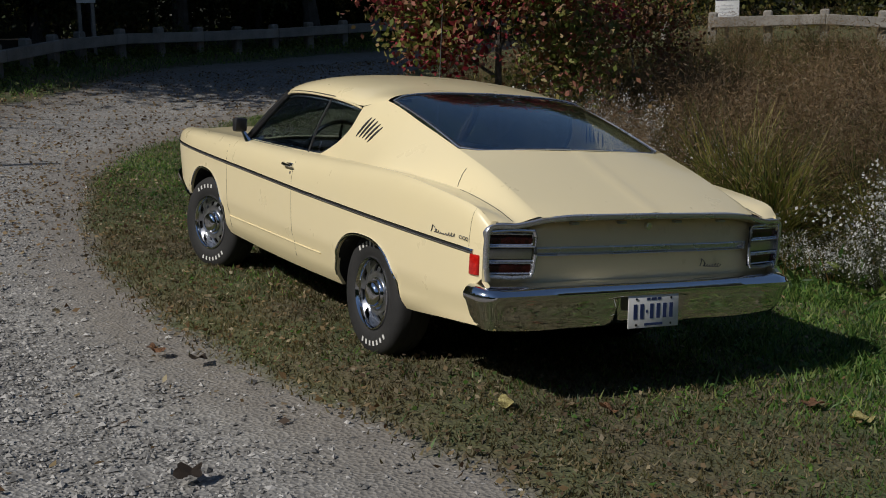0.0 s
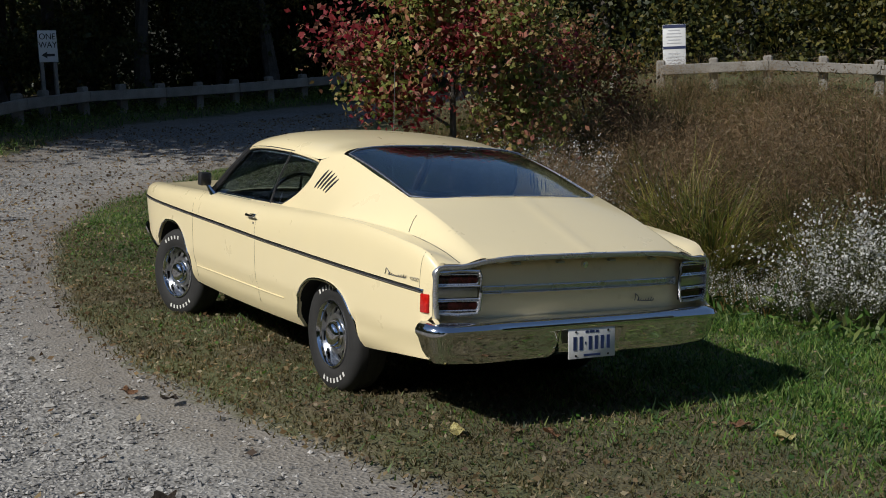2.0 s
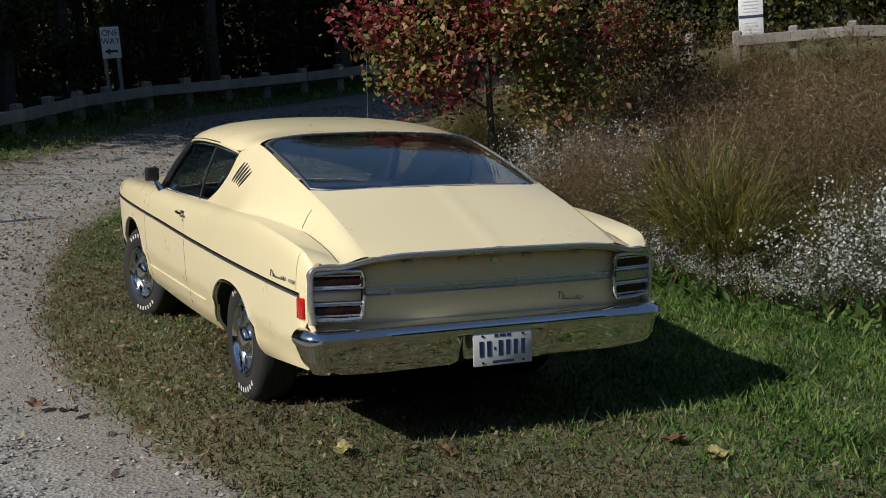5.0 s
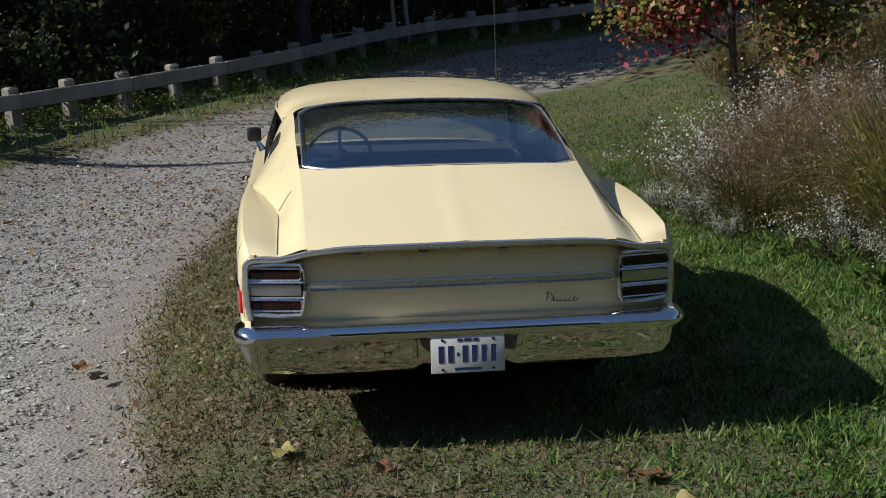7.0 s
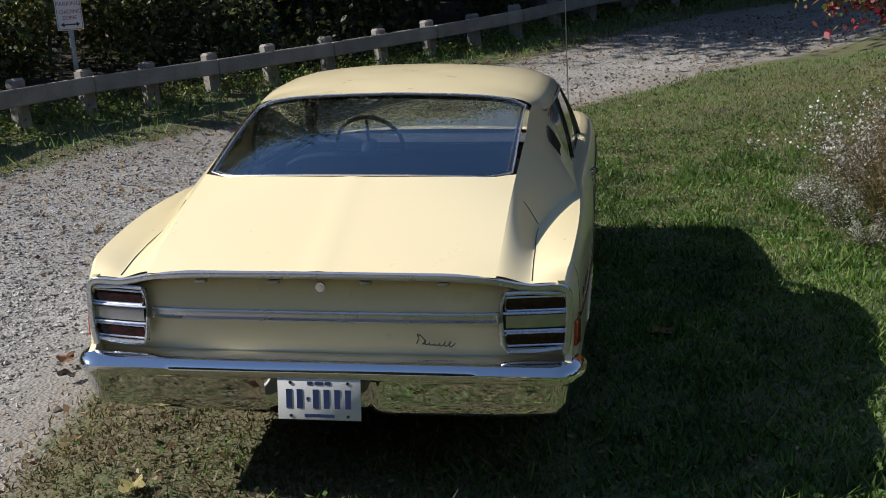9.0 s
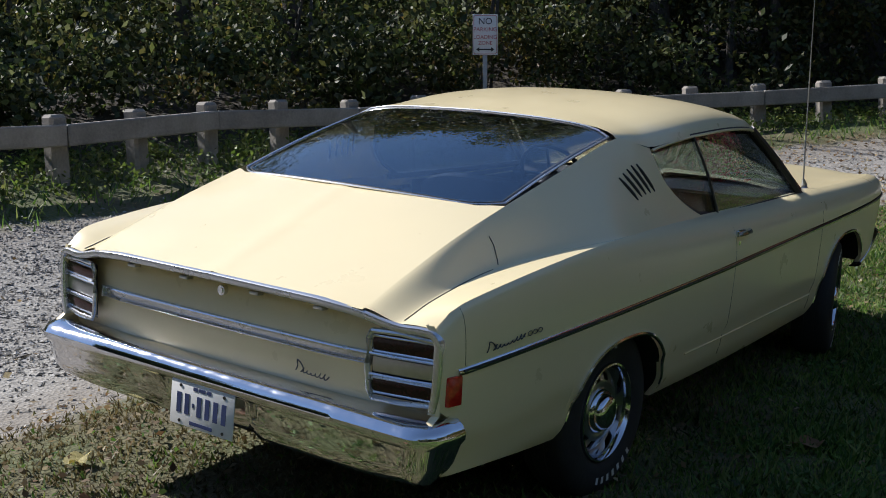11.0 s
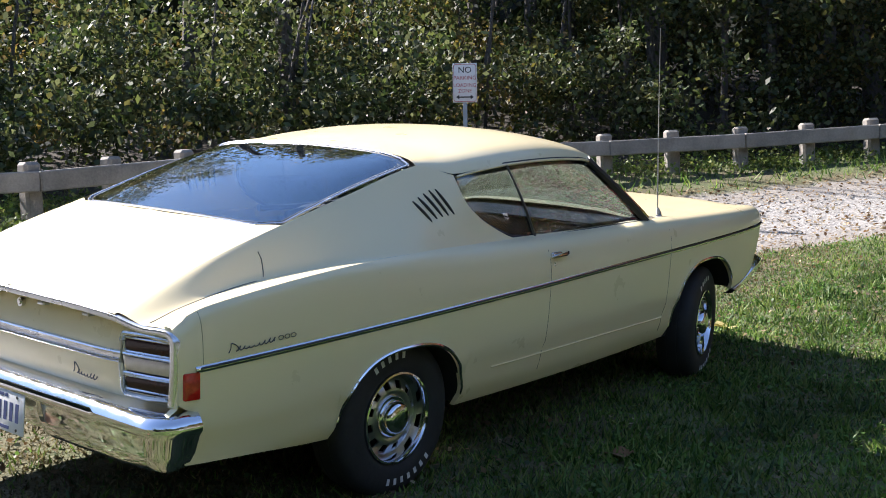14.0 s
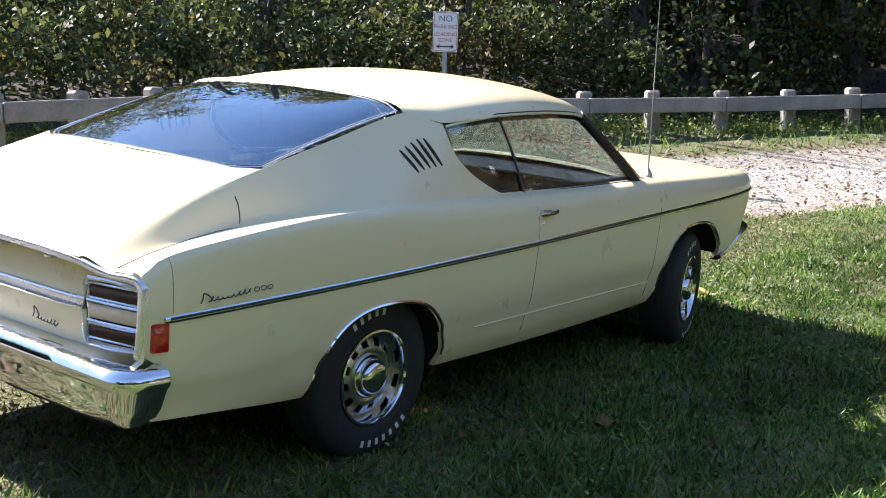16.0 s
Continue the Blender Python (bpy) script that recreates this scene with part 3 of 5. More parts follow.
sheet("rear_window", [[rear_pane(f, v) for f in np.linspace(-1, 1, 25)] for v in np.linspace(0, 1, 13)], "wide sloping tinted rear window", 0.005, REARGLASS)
border = [rear_pane(f, 0) for f in np.linspace(-1, 1, 25)] + [rear_pane(1, v) for v in np.linspace(0, 1, 13)][1:] + [rear_pane(f, 1) for f in np.linspace(1, -1, 25)][1:] + [rear_pane(-1, v) for v in np.linspace(1, 0, 13)][1:]
bm = bmesh.new()
tube(bm, [Vector(p) + Vector((0, 0, 0.003)) for p in border], 0.0042, 6, caps=False, flat=1.0)
part("rear_window_trim", bm, BRIGHT, car, "bright window moulding")
bm = bmesh.new()
ins = [Vector(p) * 0.972 + Vector((0, -0.0025, 0.034)) for p in border]
tube(bm, ins, 0.0065, 6, caps=False)
part("rear_window_seal", bm, BLACK, car, "black rubber seal")


def windshield(f, v):
    a = abs(f)
    top = np.array([0.69 * a, 1.64 - 0.07 * a**2, 1.385 - 0.082 * a**2])
    low = np.array([0.80 * a, 2.17 - 0.18 * a**2, 1.005 - 0.012 * a])
    p = low + (top - low) * v
    return (math.copysign(p[0], f), p[1] + 0.02 * math.sin(math.pi * v), p[2])


sheet("windshield", [[windshield(f, v) for f in np.linspace(-1, 1, 21)] for v in np.linspace(0, 1, 9)], "curved clear front windscreen")

POST_T, POST_B = (0.742, 0.83, 1.328), (0.825, 0.965, 0.985)
GT = curve1((0.52, (0.712, 1.285)), (0.62, (0.725, 1.315)), (0.83, (0.742, 1.328)), (1.2, (0.74, 1.336)), (1.5, (0.722, 1.322)), (1.58, (0.71, 1.303)))


def side_glass(u, v, s):
    """Door glass, u from the post forward, v up."""
    low = np.array([0.825, 0.965 + u * 0.99, 0.985])
    yt = 0.83 + u * 0.73
    t = GT(yt)
    top = np.array([t[0], yt, t[1]])
    p = low + (top - low) * v
    return (s * (p[0] + 0.012 * math.sin(math.pi * v)), p[1], p[2])


for s, word in ((-1, "driver"), (1, "passenger")):
    us, vs = np.linspace(0, 1, 13) ** 1.3, np.linspace(0, 1, 9)
    sheet("door_glass", [[side_glass(u, v, s) for u in us] for v in vs], "clear raised door glass", 0.004)
    sheet("quarter_window", [[quarter_glass(u, v, s) for u in us] for v in vs], "small swept quarter glass", 0.004)
    out = lambda p, d=0.006: (p[0] + s * d, p[1], p[2])
    bm = bmesh.new()
    tube(bm, [out(side_glass(0, v, s)) for v in vs], 0.006, 6)
    part("window_post", bm, DARKSTEEL, car, "thin metal window divider")
    bm = bmesh.new()
    tube(bm, [out(quarter_glass(u, 1, s)) for u in us[1:]] + [out(side_glass(u, 1, s)) for u in us[1:]], 0.0065, 6)
    part("drip_rail", bm, PAINT, car, "pale yellow drip rail")
    bm = bmesh.new()
    tube(bm, [out(quarter_glass(u, 1, s), -0.006) for u in us[2:]] + [out(side_glass(u, 1, s), -0.006) for u in us[1:]], 0.012, 6)
    tube(bm, [out(quarter_glass(u, 0, s), 0) for u in us], 0.011, 6)
    tube(bm, [out(side_glass(u, 0, s), 0) for u in us], 0.010, 6)
    part("window_seal", bm, BLACK, car, "black rubber window seal")
    bm = bmesh.new()
    tube(bm, [out(side_glass(1, v, s), -0.008) for v in np.linspace(-0.06, 1.02, 10)], 0.026, 8)
    part("windscreen_pillar", bm, BLACK, car, "slim dark windscreen pillar")
    bm = bmesh.new()
    tube(bm, [Vector(windshield(s, v)) + Vector((s * 0.012, 0.0, 0.004)) for v in np.linspace(0, 1.0, 8)], 0.016, 8)
    part("windscreen_trim", bm, CHROME, car, "bright windscreen moulding")

    # slots behind the quarter window
    vents = None
    for k in range(5):
        f = k / 4
        a0, b0 = np.array([0.20 + 0.155 * f, 0.735 + 0.06 * f]), np.array([0.262 + 0.155 * f, 0.57 + 0.05 * f])
        bm = bmesh.new()
        pts = []
        for q in np.linspace(0, 1, 5):
            y, sv = a0 + (b0 - a0) * q
            p = quarter(y, sv)
            pts.append((s * (p[0] + 0.001), p[1], p[2] + 0.001))
        tube(bm, pts, [0.003, 0.007, 0.0075, 0.007, 0.003], 8, flat=0.8)
        part("vent_slot", bm, BLACK, car, "black slanted vent slot")

    # side strip, shut lines, arch lips
    bm = bmesh.new()
    rows = []
    for y in np.linspace(-1.105, 3.40, 60):
        x, z = side_x(y, trim_z(y)), trim_z(y)
        rows.append([(s * x, y, z - 0.012), (s * (x + 0.005), y, z - 0.008), (s * (x + 0.007), y, z), (s * (x + 0.005), y, z + 0.008), (s * x, y, z + 0.012)])
    grid(bm, rows)
    strip = part("side_strip", bm, CHROME, car, "bright side moulding with black insert")
    bm = bmesh.new()
    rows = []
    for y in np.linspace(-1.07, 3.40, 60):
        x, z = side_x(y, trim_z(y)), trim_z(y)
        rows.append([(s * (x + 0.0062), y, z - 0.001), (s * (x + 0.0095), y, z + 0.003), (s * (x + 0.0065), y, z + 0.0085)])
    grid(bm, rows)
    part("strip_insert", bm, BLACK, strip, "narrow black insert")
    for ys in ((0.93, 0.955), (2.055, 2.07)):
        bm = bmesh.new()
        tube(bm, [(s * (side_x(ys[1] - 0.03 * q**3, z) + 0.0003), ys[1] - 0.03 * q**3, z) for q, z in ((q, 0.985 - 0.60 * q) for q in np.linspace(0, 1, 14))], 0.0010, 5)
        part("door_gap", bm, BLACK, car, "dark door shut line")
    bm = bmesh.new()
    tube(bm, [(s * (side_x(-1.05, z) + 0.0006), -1.05 - 0.012 * (z - 0.72), z) for z in np.linspace(0.74, TOP(-1.05) - 0.004, 10)], 0.0008, 5)
    part("fender_seam", bm, BLACK, car, "dark fender seam")
    bm = bmesh.new()
    zs = np.linspace(0.57, 0.868, 12)
    grid(bm, [[(s * side_x(-1.18, z), -1.178, z) for z in zs], [(s * (side_x(-1.18, z) - 0.008), -1.182, z) for z in zs], [(s * (side_x(-1.18, z) - 0.024), -1.182, z) for z in zs], [(s * (side_x(-1.18, z) - 0.034), -1.10, z) for z in zs]])
    part("fender_end", bm, PAINT, car, "sunlit fender end beside the lamps")
    bm = bmesh.new()
    tube(bm, [(s * (side_x(y, 0.462) + 0.002), y, 0.462) for y in np.linspace(0.55, 2.05, 24)], 0.004, 5)
    part("sill_crease", bm, PAINT, car)
    for c, h, top in (REAR_ARCH, FRONT_ARCH):
        bm = bmesh.new()
        pts = []
        for k in range(41):
            y = c + h * 0.999 * math.cos(math.pi * k / 40)
            z = max(arch(y, c, h, top), LOW(y) if k in (0, 40) else 0)
            if z >= LOW(y) + 0.05:
                pts.append((s * (side_x(y, z) + 0.002), y, z))
        tube(bm, pts, [0.003 + 0.005 * math.sin(math.pi * (n + 0.5) / len(pts)) ** 0.5 for n in range(len(pts))], 6)
        part("arch_lip", bm, CHROME, car, "bright wheel arch lip")
        bm = bmesh.new()
        rim = [(c + (h + 0.01) * math.cos(q), 0.27 + (top - 0.262) * max(0, math.sin(q)) ** 0.8) for q in np.linspace(0, math.pi, 24)]
        rim = [(y, max(z, LOW(y) + 0.012)) for y, z in rim]
        rows = [[(s * (side_x(y, z) - 0.016 - d), y, z) for y, z in rim] for d in (0, 0.33)]
        vs2 = grid(bm, rows)
        bm.faces.new(vs2[1])
        part("wheel_well", bm, SHADE, car, "black wheel well")

    # handle and lock
    bm = bmesh.new()
    hx = side_x(1.06, 0.915)
    tube(bm, [(s * (hx + 0.012), 1.085, 0.918), (s * (hx + 0.03), 1.055, 0.917), (s * (hx + 0.032), 0.97, 0.915), (s * (hx + 0.028), 0.935, 0.913)], [0.010, 0.009, 0.007, 0.004], 8)
    box(bm, (0.02, 0.075, 0.028), (s * (hx + 0.006), 1.0, 0.915), 0.006)
    tube(bm, [(s * (hx + 0.004), 0.985, 0.872), (s * (hx + 0.012), 0.985, 0.872)], 0.010, 10)
    part("door_handle", bm, CHROME, car, "chrome paddle door handle")

    # side marker
    bm = bmesh.new()
    x = side_x(-1.12, 0.67)
    box(bm, (0.018, 0.085, 0.092), (s * (x + 0.001), -1.12, 0.668), 0.006, Matrix.Rotation(radians(-8 * s), 3, "Z"))
    part("side_marker", bm, RED, car, "red rear side marker lamp")

    # maker's badge on the quarter: a plain flourish and three rings
    bm = bmesh.new()
    pts = []
    for q in np.linspace(0, 1, 130):
        cap = q < 0.2
        up = (0.030 * abs(math.sin(q * 5 * math.pi)) if cap else (0.011 + 0.006 * math.sin(q * 9)) * (1 - math.cos((q - 0.2) * 62)) * 0.5) + 0.006 * q
        run = -0.95 + 0.21 * q + 0.55 * up + (0.012 * math.cos(q * 10 * math.pi) if cap else 0.004 * math.sin((q - 0.2) * 62))
        y = run if s > 0 else -1.66 - run
        z = trim_z(y) + 0.035 + up
        pts.append((s * (side_x(y, z) + 0.003), y, z))
    tube(bm, pts, 0.002, 5)
    for k in range(3):
        cy = (-0.71 + 0.029 * k) if s > 0 else (-0.975 - 0.027 * k)
        cz = trim_z(cy) + 0.05
        tube(bm, [(s * (side_x(cy, cz) + 0.004), cy + 0.012 * math.cos(q), cz + 0.0075 * math.sin(q)) for q in np.linspace(0, 2 * math.pi, 13)], 0.0015, 5)
    part("badge", bm, DARKSTEEL, car, "small metal script badge")

# ---- rear end ----
LIPZ = curve1((0, 0.903), (0.45, 0.899), (0.54, 0.894), (0.63, 0.884), (0.70, 0.868), (0.76, 0.858), (0.80, 0.858), (0.84, 0.858), (0.875, 0.845), (0.90, 0.80))
bm = bmesh.new()
rows = []
xs = np.r_[np.linspace(0, 0.88, 40), 0.895]
for x in xs:
    back = 0.02 * (x / 0.9) ** 2
    rows.append([(x, -1.15 + back, LIPZ(x) - 0.002), (x, -1.192 + back, LIPZ(x) - 0.002), (x, -1.20 + back, LIPZ(x) - 0.012), (x, -1.197 + back, LIPZ(x) - 0.026), (x, -1.15 + back, LIPZ(x) - 0.036)])
grid(bm, rows)
mirror(bm)
part("deck_lip", bm, PAINT, car, "raised rear edge of the boot lid")
bm = bmesh.new()
pts = [(x, -1.2 + 0.02 * (x / 0.9) ** 2, LIPZ(x) - 0.014, 0, 1) for x in np.linspace(0, 0.845, 40)]
pts += [(0.850 + 0.034 * math.sin(q), -1.182, LIPZ(0.845) - 0.048 + 0.034 * math.cos(q), math.sin(q), math.cos(q)) for q in np.linspace(0.15, math.pi / 2, 8)]
pts += [(0.885, -1.183, 0.74, 1, 0), (0.881, -1.183, 0.66, 1, 0), (0.871, -1.18, 0.60, 1, 0)]
rows = []
for x, y, z, nx_, nz_ in pts:
    rows.append([(x + nx_ * o, y - d, z + nz_ * o) for o, d in ((0.0145, -0.06), (0.0145, 0.0), (0.010, 0.007), (0.0, 0.009), (-0.008, 0.007), (-0.0125, 0.0), (-0.0125, -0.02))])
grid(bm, rows)
mirror(bm)
part("rear_moulding", bm, BRIGHT, car, "bright moulding round the tail")

bm = bmesh.new()
rows = []
for x in np.linspace(0, 0.90, 24):
    back = 0.02 * (x / 0.9) ** 2
    rows.append([(x, -1.12 + back, LIPZ(x) - 0.02)] + [(x, y + back, z) for y, z in ((-1.138, 0.84), (-1.146, 0.78), (-1.15, 0.72), (-1.148, 0.66), (-1.14, 0.60), (-1.13, 0.55))])
grid(bm, rows)
mirror(bm)
panel = part("tail_panel", bm, PAINT, car, "shaded pale yellow tail panel")
for x in (-0.44, -0.168, 0.168, 0.448):
    bm = bmesh.new()
    box(bm, (0.040, 0.03, 0.013), (x, -1.158, 0.856), 0.003)
    part("lid_tab", bm, STEEL, panel, "small metal tab")
bm = bmesh.new()
tube(bm, [(0, -1.135, 0.835), (0, -1.156, 0.835)], 0.017, 16)
tube(bm, [(0, -1.155, 0.835), (0, -1.160, 0.835)], 0.010, 12)
part("boot_lock", bm, CHROME, panel, "round chrome lock")
bm = bmesh.new()
rows = []
for x in np.linspace(-0.635, 0.635, 24):
    y = -1.151 + 0.02 * (x / 0.9) ** 2
    rows.append([(x, y + d, 0.727 + z) for z, d in ((-0.020, 0.003), (-0.019, -0.010), (-0.015, -0.013), (-0.009, -0.012), (-0.006, -0.005), (0.006, -0.005), (0.009, -0.012), (0.015, -0.013), (0.019, -0.010), (0.020, 0.003))])
grid(bm, rows)
part("tail_band", bm, BRIGHT, panel, "double-ribbed bright band across the tail")
for x in (-0.637, 0.637):
    bm = bmesh.new()
    box(bm, (0.012, 0.018, 0.042), (x, -1.150, 0.727), 0.003)
    part("band_end", bm, BRIGHT, panel, "bright end cap")
bm = bmesh.new()
pts = []
for q in np.linspace(0, 1, 120):
    cap = q < 0.22
    up = (0.036 * abs(math.sin(q * 4.5 * math.pi)) if cap else (0.012 + 0.006 * math.sin(q * 9)) * (1 - math.cos((q - 0.22) * 52)) * 0.5) - 0.010 * q
    x = 0.33 + 0.15 * q + 0.5 * up + (0.014 * math.cos(q * 9 * math.pi) if cap else 0.004 * math.sin((q - 0.22) * 52))
    pts.append((x, -1.156 + 0.02 * (x / 0.9) ** 2, 0.633 + up))
tube(bm, pts, 0.0022, 5)
part("badge", bm, DARKSTEEL, panel, "small metal script badge")

# lamp clusters
for s in (-1, 1):
    def at_lamp(x, z, d=0.0):
        return (s * (x + 0.006 * (x - 0.66) / 0.21), -1.164 + 0.012 * ((x - 0.655) / 0.23) ** 2 - d, z)
    lamp = bmesh.new()
    outline = [(0.664, 0.825), (0.76, 0.828), (0.868, 0.818), (0.878, 0.80), (0.878, 0.72), (0.868, 0.635), (0.855, 0.622), (0.76, 0.615), (0.670, 0.618), (0.657, 0.64), (0.649, 0.72), (0.653, 0.80), (0.664, 0.825)]
    tube(lamp, [at_lamp(x, z, 0.018) for x, z in outline], 0.0088, 8, caps=False)
    bezel = part("lamp_bezel", lamp, BRIGHT, car, "chrome tail lamp bezel")
    bm = bmesh.new()
    rows = [[at_lamp(x, z, 0.002) for x in np.linspace(0.655, 0.874, 10)] for z in np.linspace(0.622, 0.822, 6)]
    grid(bm, rows)
    part("lamp_housing", bm, BLACK, bezel, "dark lamp housing")
    for z0, z1, m, name in ((0.758, 0.814, DARKRED, "tail_lens"), (0.630, 0.684, DARKRED, "tail_lens"), (0.692, 0.750, STEEL, "reversing_lamp")):
        bm = bmesh.new()
        rows = []
        for x in np.linspace(0.666, 0.866, 10):
            rows.append([at_lamp(x, z0, 0.003), at_lamp(x, z0 + 0.006, 0.013), at_lamp(x, (z0 + z1) / 2, 0.016), at_lamp(x, z1 - 0.006, 0.013), at_lamp(x, z1, 0.003)])
        grid(bm, rows)
        lens = part(name, bm, m, bezel, "dark red ribbed tail lens" if m is DARKRED else "silver reversing lamp bar")
        if m is DARKRED:
            bm = bmesh.new()
            rim = [(0.670, z0 + 0.004), (0.864, z0 + 0.004), (0.869, z0 + 0.012), (0.869, z1 - 0.012), (0.864, z1 - 0.004), (0.670, z1 - 0.004), (0.665, z1 - 0.012), (0.665, z0 + 0.012), (0.670, z0 + 0.004)]
            tube(bm, [at_lamp(x, z, 0.0145) for x, z in rim], 0.0042, 6, caps=False)
            part("lens_rim", bm, BRIGHT, lens, "thin bright lens rim")
    bm = bmesh.new()
    for z in (0.753, 0.689):
        tube(bm, [at_lamp(x, z, 0.016) for x in np.linspace(0.656, 0.872, 10)], 0.0052, 6)
    part("lamp_divider", bm, BRIGHT, bezel, "thin chrome divider")

# rear bumper
BUMP = [(0.0, 0.585), (0.05, 0.588), (0.095, 0.582), (0.125, 0.566), (0.138, 0.545), (0.136, 0.525), (0.126, 0.512), (0.121, 0.506), (0.108, 0.44), (0.092, 0.392), (0.072, 0.370), (0.02, 0.366)]
bm = bmesh.new()
rows = []
sweep = [(x, 0.008 * (x / 0.9) ** 2, 0.0) for x in np.linspace(0, 0.862, 26)] + [(0.874 + 0.011 * q, 0.008 + 0.008 * q, 90 * q) for q in np.linspace(0.12, 1, 9)] + [(0.885, 0.036, 90), (0.87, 0.04, 90)]
for x, back, turn in sweep:
    row = []
    sn, cs = math.sin(radians(turn)), math.cos(radians(turn))
    for n, (o, z) in enumerate(BUMP):
        dip = 0.035 * float(1 - smooth(0.165, 0.2, x)) if 7 <= n < 11 else 0.0
        o = o - dip - 0.07 * sn
        low = 0.012 * smooth(0.6, 0.9, x) if n >= 9 else 0
        tuck = 0.022 * smooth(0.5, 0.39, z) * smooth(0.72, 0.885, x)
        row.append((x + o * sn - tuck, -1.10 + back - o * cs, z + low))
    rows.append(row)
grid(bm, rows)
mirror(bm)
bmp = part("rear_bumper", bm, CHROME, car, "full-width chrome rear bumper")
bm = bmesh.new()
box(bm, (0.305, 0.004, 0.152), (0, -1.236, 0.442), 0.0015, Matrix.Rotation(radians(-4), 3, "X"))
plate = part("number_plate", bm, SIGNWHITE, bmp, "white pressed plate with blue marks")
bm = bmesh.new()
tilt = Matrix.Rotation(radians(-4), 3, "X")
x = -0.128
for w in (0.034, 0.034, 0.014, 0.034, 0.034, 0.034, 0.034):
    h = 0.07 if w > 0.02 else 0.014
    bm = bmesh.new()
    box(bm, (w * 0.62, 0.0012, h), Vector((0, -1.2387, 0.442)) + tilt @ Vector((x + w / 2, 0, 0.002)), 0.0, tilt)
    part("plate_mark", bm, PLATEBLUE, plate, "blue bar", smooth=False)
    x += w + 0.0055
for z, ws in ((0.060, (0.02, 0.03, 0.02)), (-0.060, (0.11,))):
    x = -sum(ws) / 2 - 0.004 * (len(ws) - 1)
    for w in ws:
        bm = bmesh.new()
        box(bm, (w, 0.0012, 0.012), Vector((0, -1.2387, 0.442)) + tilt @ Vector((x + w / 2, 0, z)), 0.0, tilt)
        part("plate_mark", bm, PLATEBLUE, plate, "blue bar", smooth=False)
        x += w + 0.008
for px in (-0.105, 0.105):
    for z in (0.061, -0.061):
        p = Vector((0, -1.236, 0.442)) + tilt @ Vector((px, 0, z))
        bm = bmesh.new()
        tube(bm, [p, p + Vector((0, -0.0042, 0))], 0.006, 8)
        part("plate_bolt", bm, BLACK, plate, "dark bolt head")

# front bumper
bm = bmesh.new()
rows = []
for x, y, z, turn, k in ((0, 3.50, 0.60, 0, 1.3), (0.3, 3.495, 0.60, 2, 1.3), (0.55, 3.48, 0.60, 5, 1.3), (0.70, 3.455, 0.602, 14, 1.25), (0.77, 3.43, 0.605, 32, 1.2), (0.812, 3.38, 0.602, 58, 1.15), (0.832, 3.31, 0.588, 78, 1.05), (0.85, 3.18, 0.556, 83, 1.0), (0.864, 3.05, 0.522, 86, 0.9), (0.868, 2.97, 0.50, 88, 0.8), (0.866, 2.92, 0.488, 88, 0.55)):
    sn, cs = math.sin(radians(turn)), math.cos(radians(turn))
    rows.append([(x + o * sn, y + o * cs, z + d * k) for o, d in ((-0.04, 0.034), (0.004, 0.034), (0.020, 0.024), (0.024, 0.004), (0.012, -0.018), (-0.006, -0.03), (-0.05, -0.034))])
grid(bm, rows)
mirror(bm)
part("front_bumper", bm, CHROME, car, "chrome front bumper with upswept ends")

# underbody and inner shell
bm = bmesh.new()
box(bm, (1.60, 1.9, 0.12), (0, 1.45, 0.36), 0.02)
box(bm, (1.05, 1.3, 0.10), (0, -0.2, 0.42), 0.02)
box(bm, (1.60, 0.62, 0.12), (0, -0.77, 0.47), 0.02)
box(bm, (1.0, 0.6, 0.10), (0, 2.65, 0.50), 0.02)
tube(bm, [(-0.70, 0, 0.33), (0.70, 0, 0.33)], 0.045, 8)
part("underbody", bm, SHADE, car, "black underbody")

# cabin
bm = bmesh.new()
rows = []
for y, z in ((2.05, 0.42), (0.9, 0.42)):
    rows.append([(-0.80, y, 0.97), (-0.80, y, z), (0.80, y, z), (0.80, y, 0.97)])
grid(bm, rows)
cabin = part("cabin_trim", bm, VINYL, car, "dark blue cabin side trim")
bm = bmesh.new()
rows = []
for n, (y, z) in enumerate(((2.16, 0.985), (2.0, 0.99), (1.86, 0.985), (1.80, 0.95), (1.80, 0.86), (1.88, 0.72), (1.95, 0.6))):
    rows.append([(x, y, z + 0.012 * (x < -0.1 and x > -0.65 and n in (2, 3))) for x in np.linspace(-0.79, 0.79, 22)])
grid(bm, rows)
dash = part("dashboard", bm, DASH, car, "blue-grey padded dashboard")
# chrome strip added to give glints behind the side windows
bm = bmesh.new()
tube(bm, [(x, 1.797, 0.955) for x in np.linspace(-0.76, 0.76, 12)], 0.008, 6)
part("dash_trim", bm, CHROME, dash, "chrome strip added along the dashboard for glints")
bm = bmesh.new()
centre, tilted = Vector((-0.37, 1.56, 0.98)), Matrix.Rotation(radians(-62), 3, "X")
ring = [centre + tilted @ Vector((0.195 * math.cos(q), 0.195 * math.sin(q), 0)) for q in np.linspace(0, 2 * math.pi, 41)]
tube(bm, ring, 0.012, 8, caps=False)
for q in (0.1, math.pi - 0.1, -math.pi / 2):
    tube(bm, [centre + tilted @ Vector((0.03 * math.cos(q), 0.03 * math.sin(q), -0.02)), centre + tilted @ Vector((0.19 * math.cos(q), 0.19 * math.sin(q), 0))], 0.009, 6)
tube(bm, [centre + tilted @ Vector((0, 0, 0.0)), centre + tilted @ Vector((0, 0, -0.30))], [0.05, 0.025], 10)
part("steering_wheel", bm, VINYL, car, "thin-rimmed dark steering wheel")


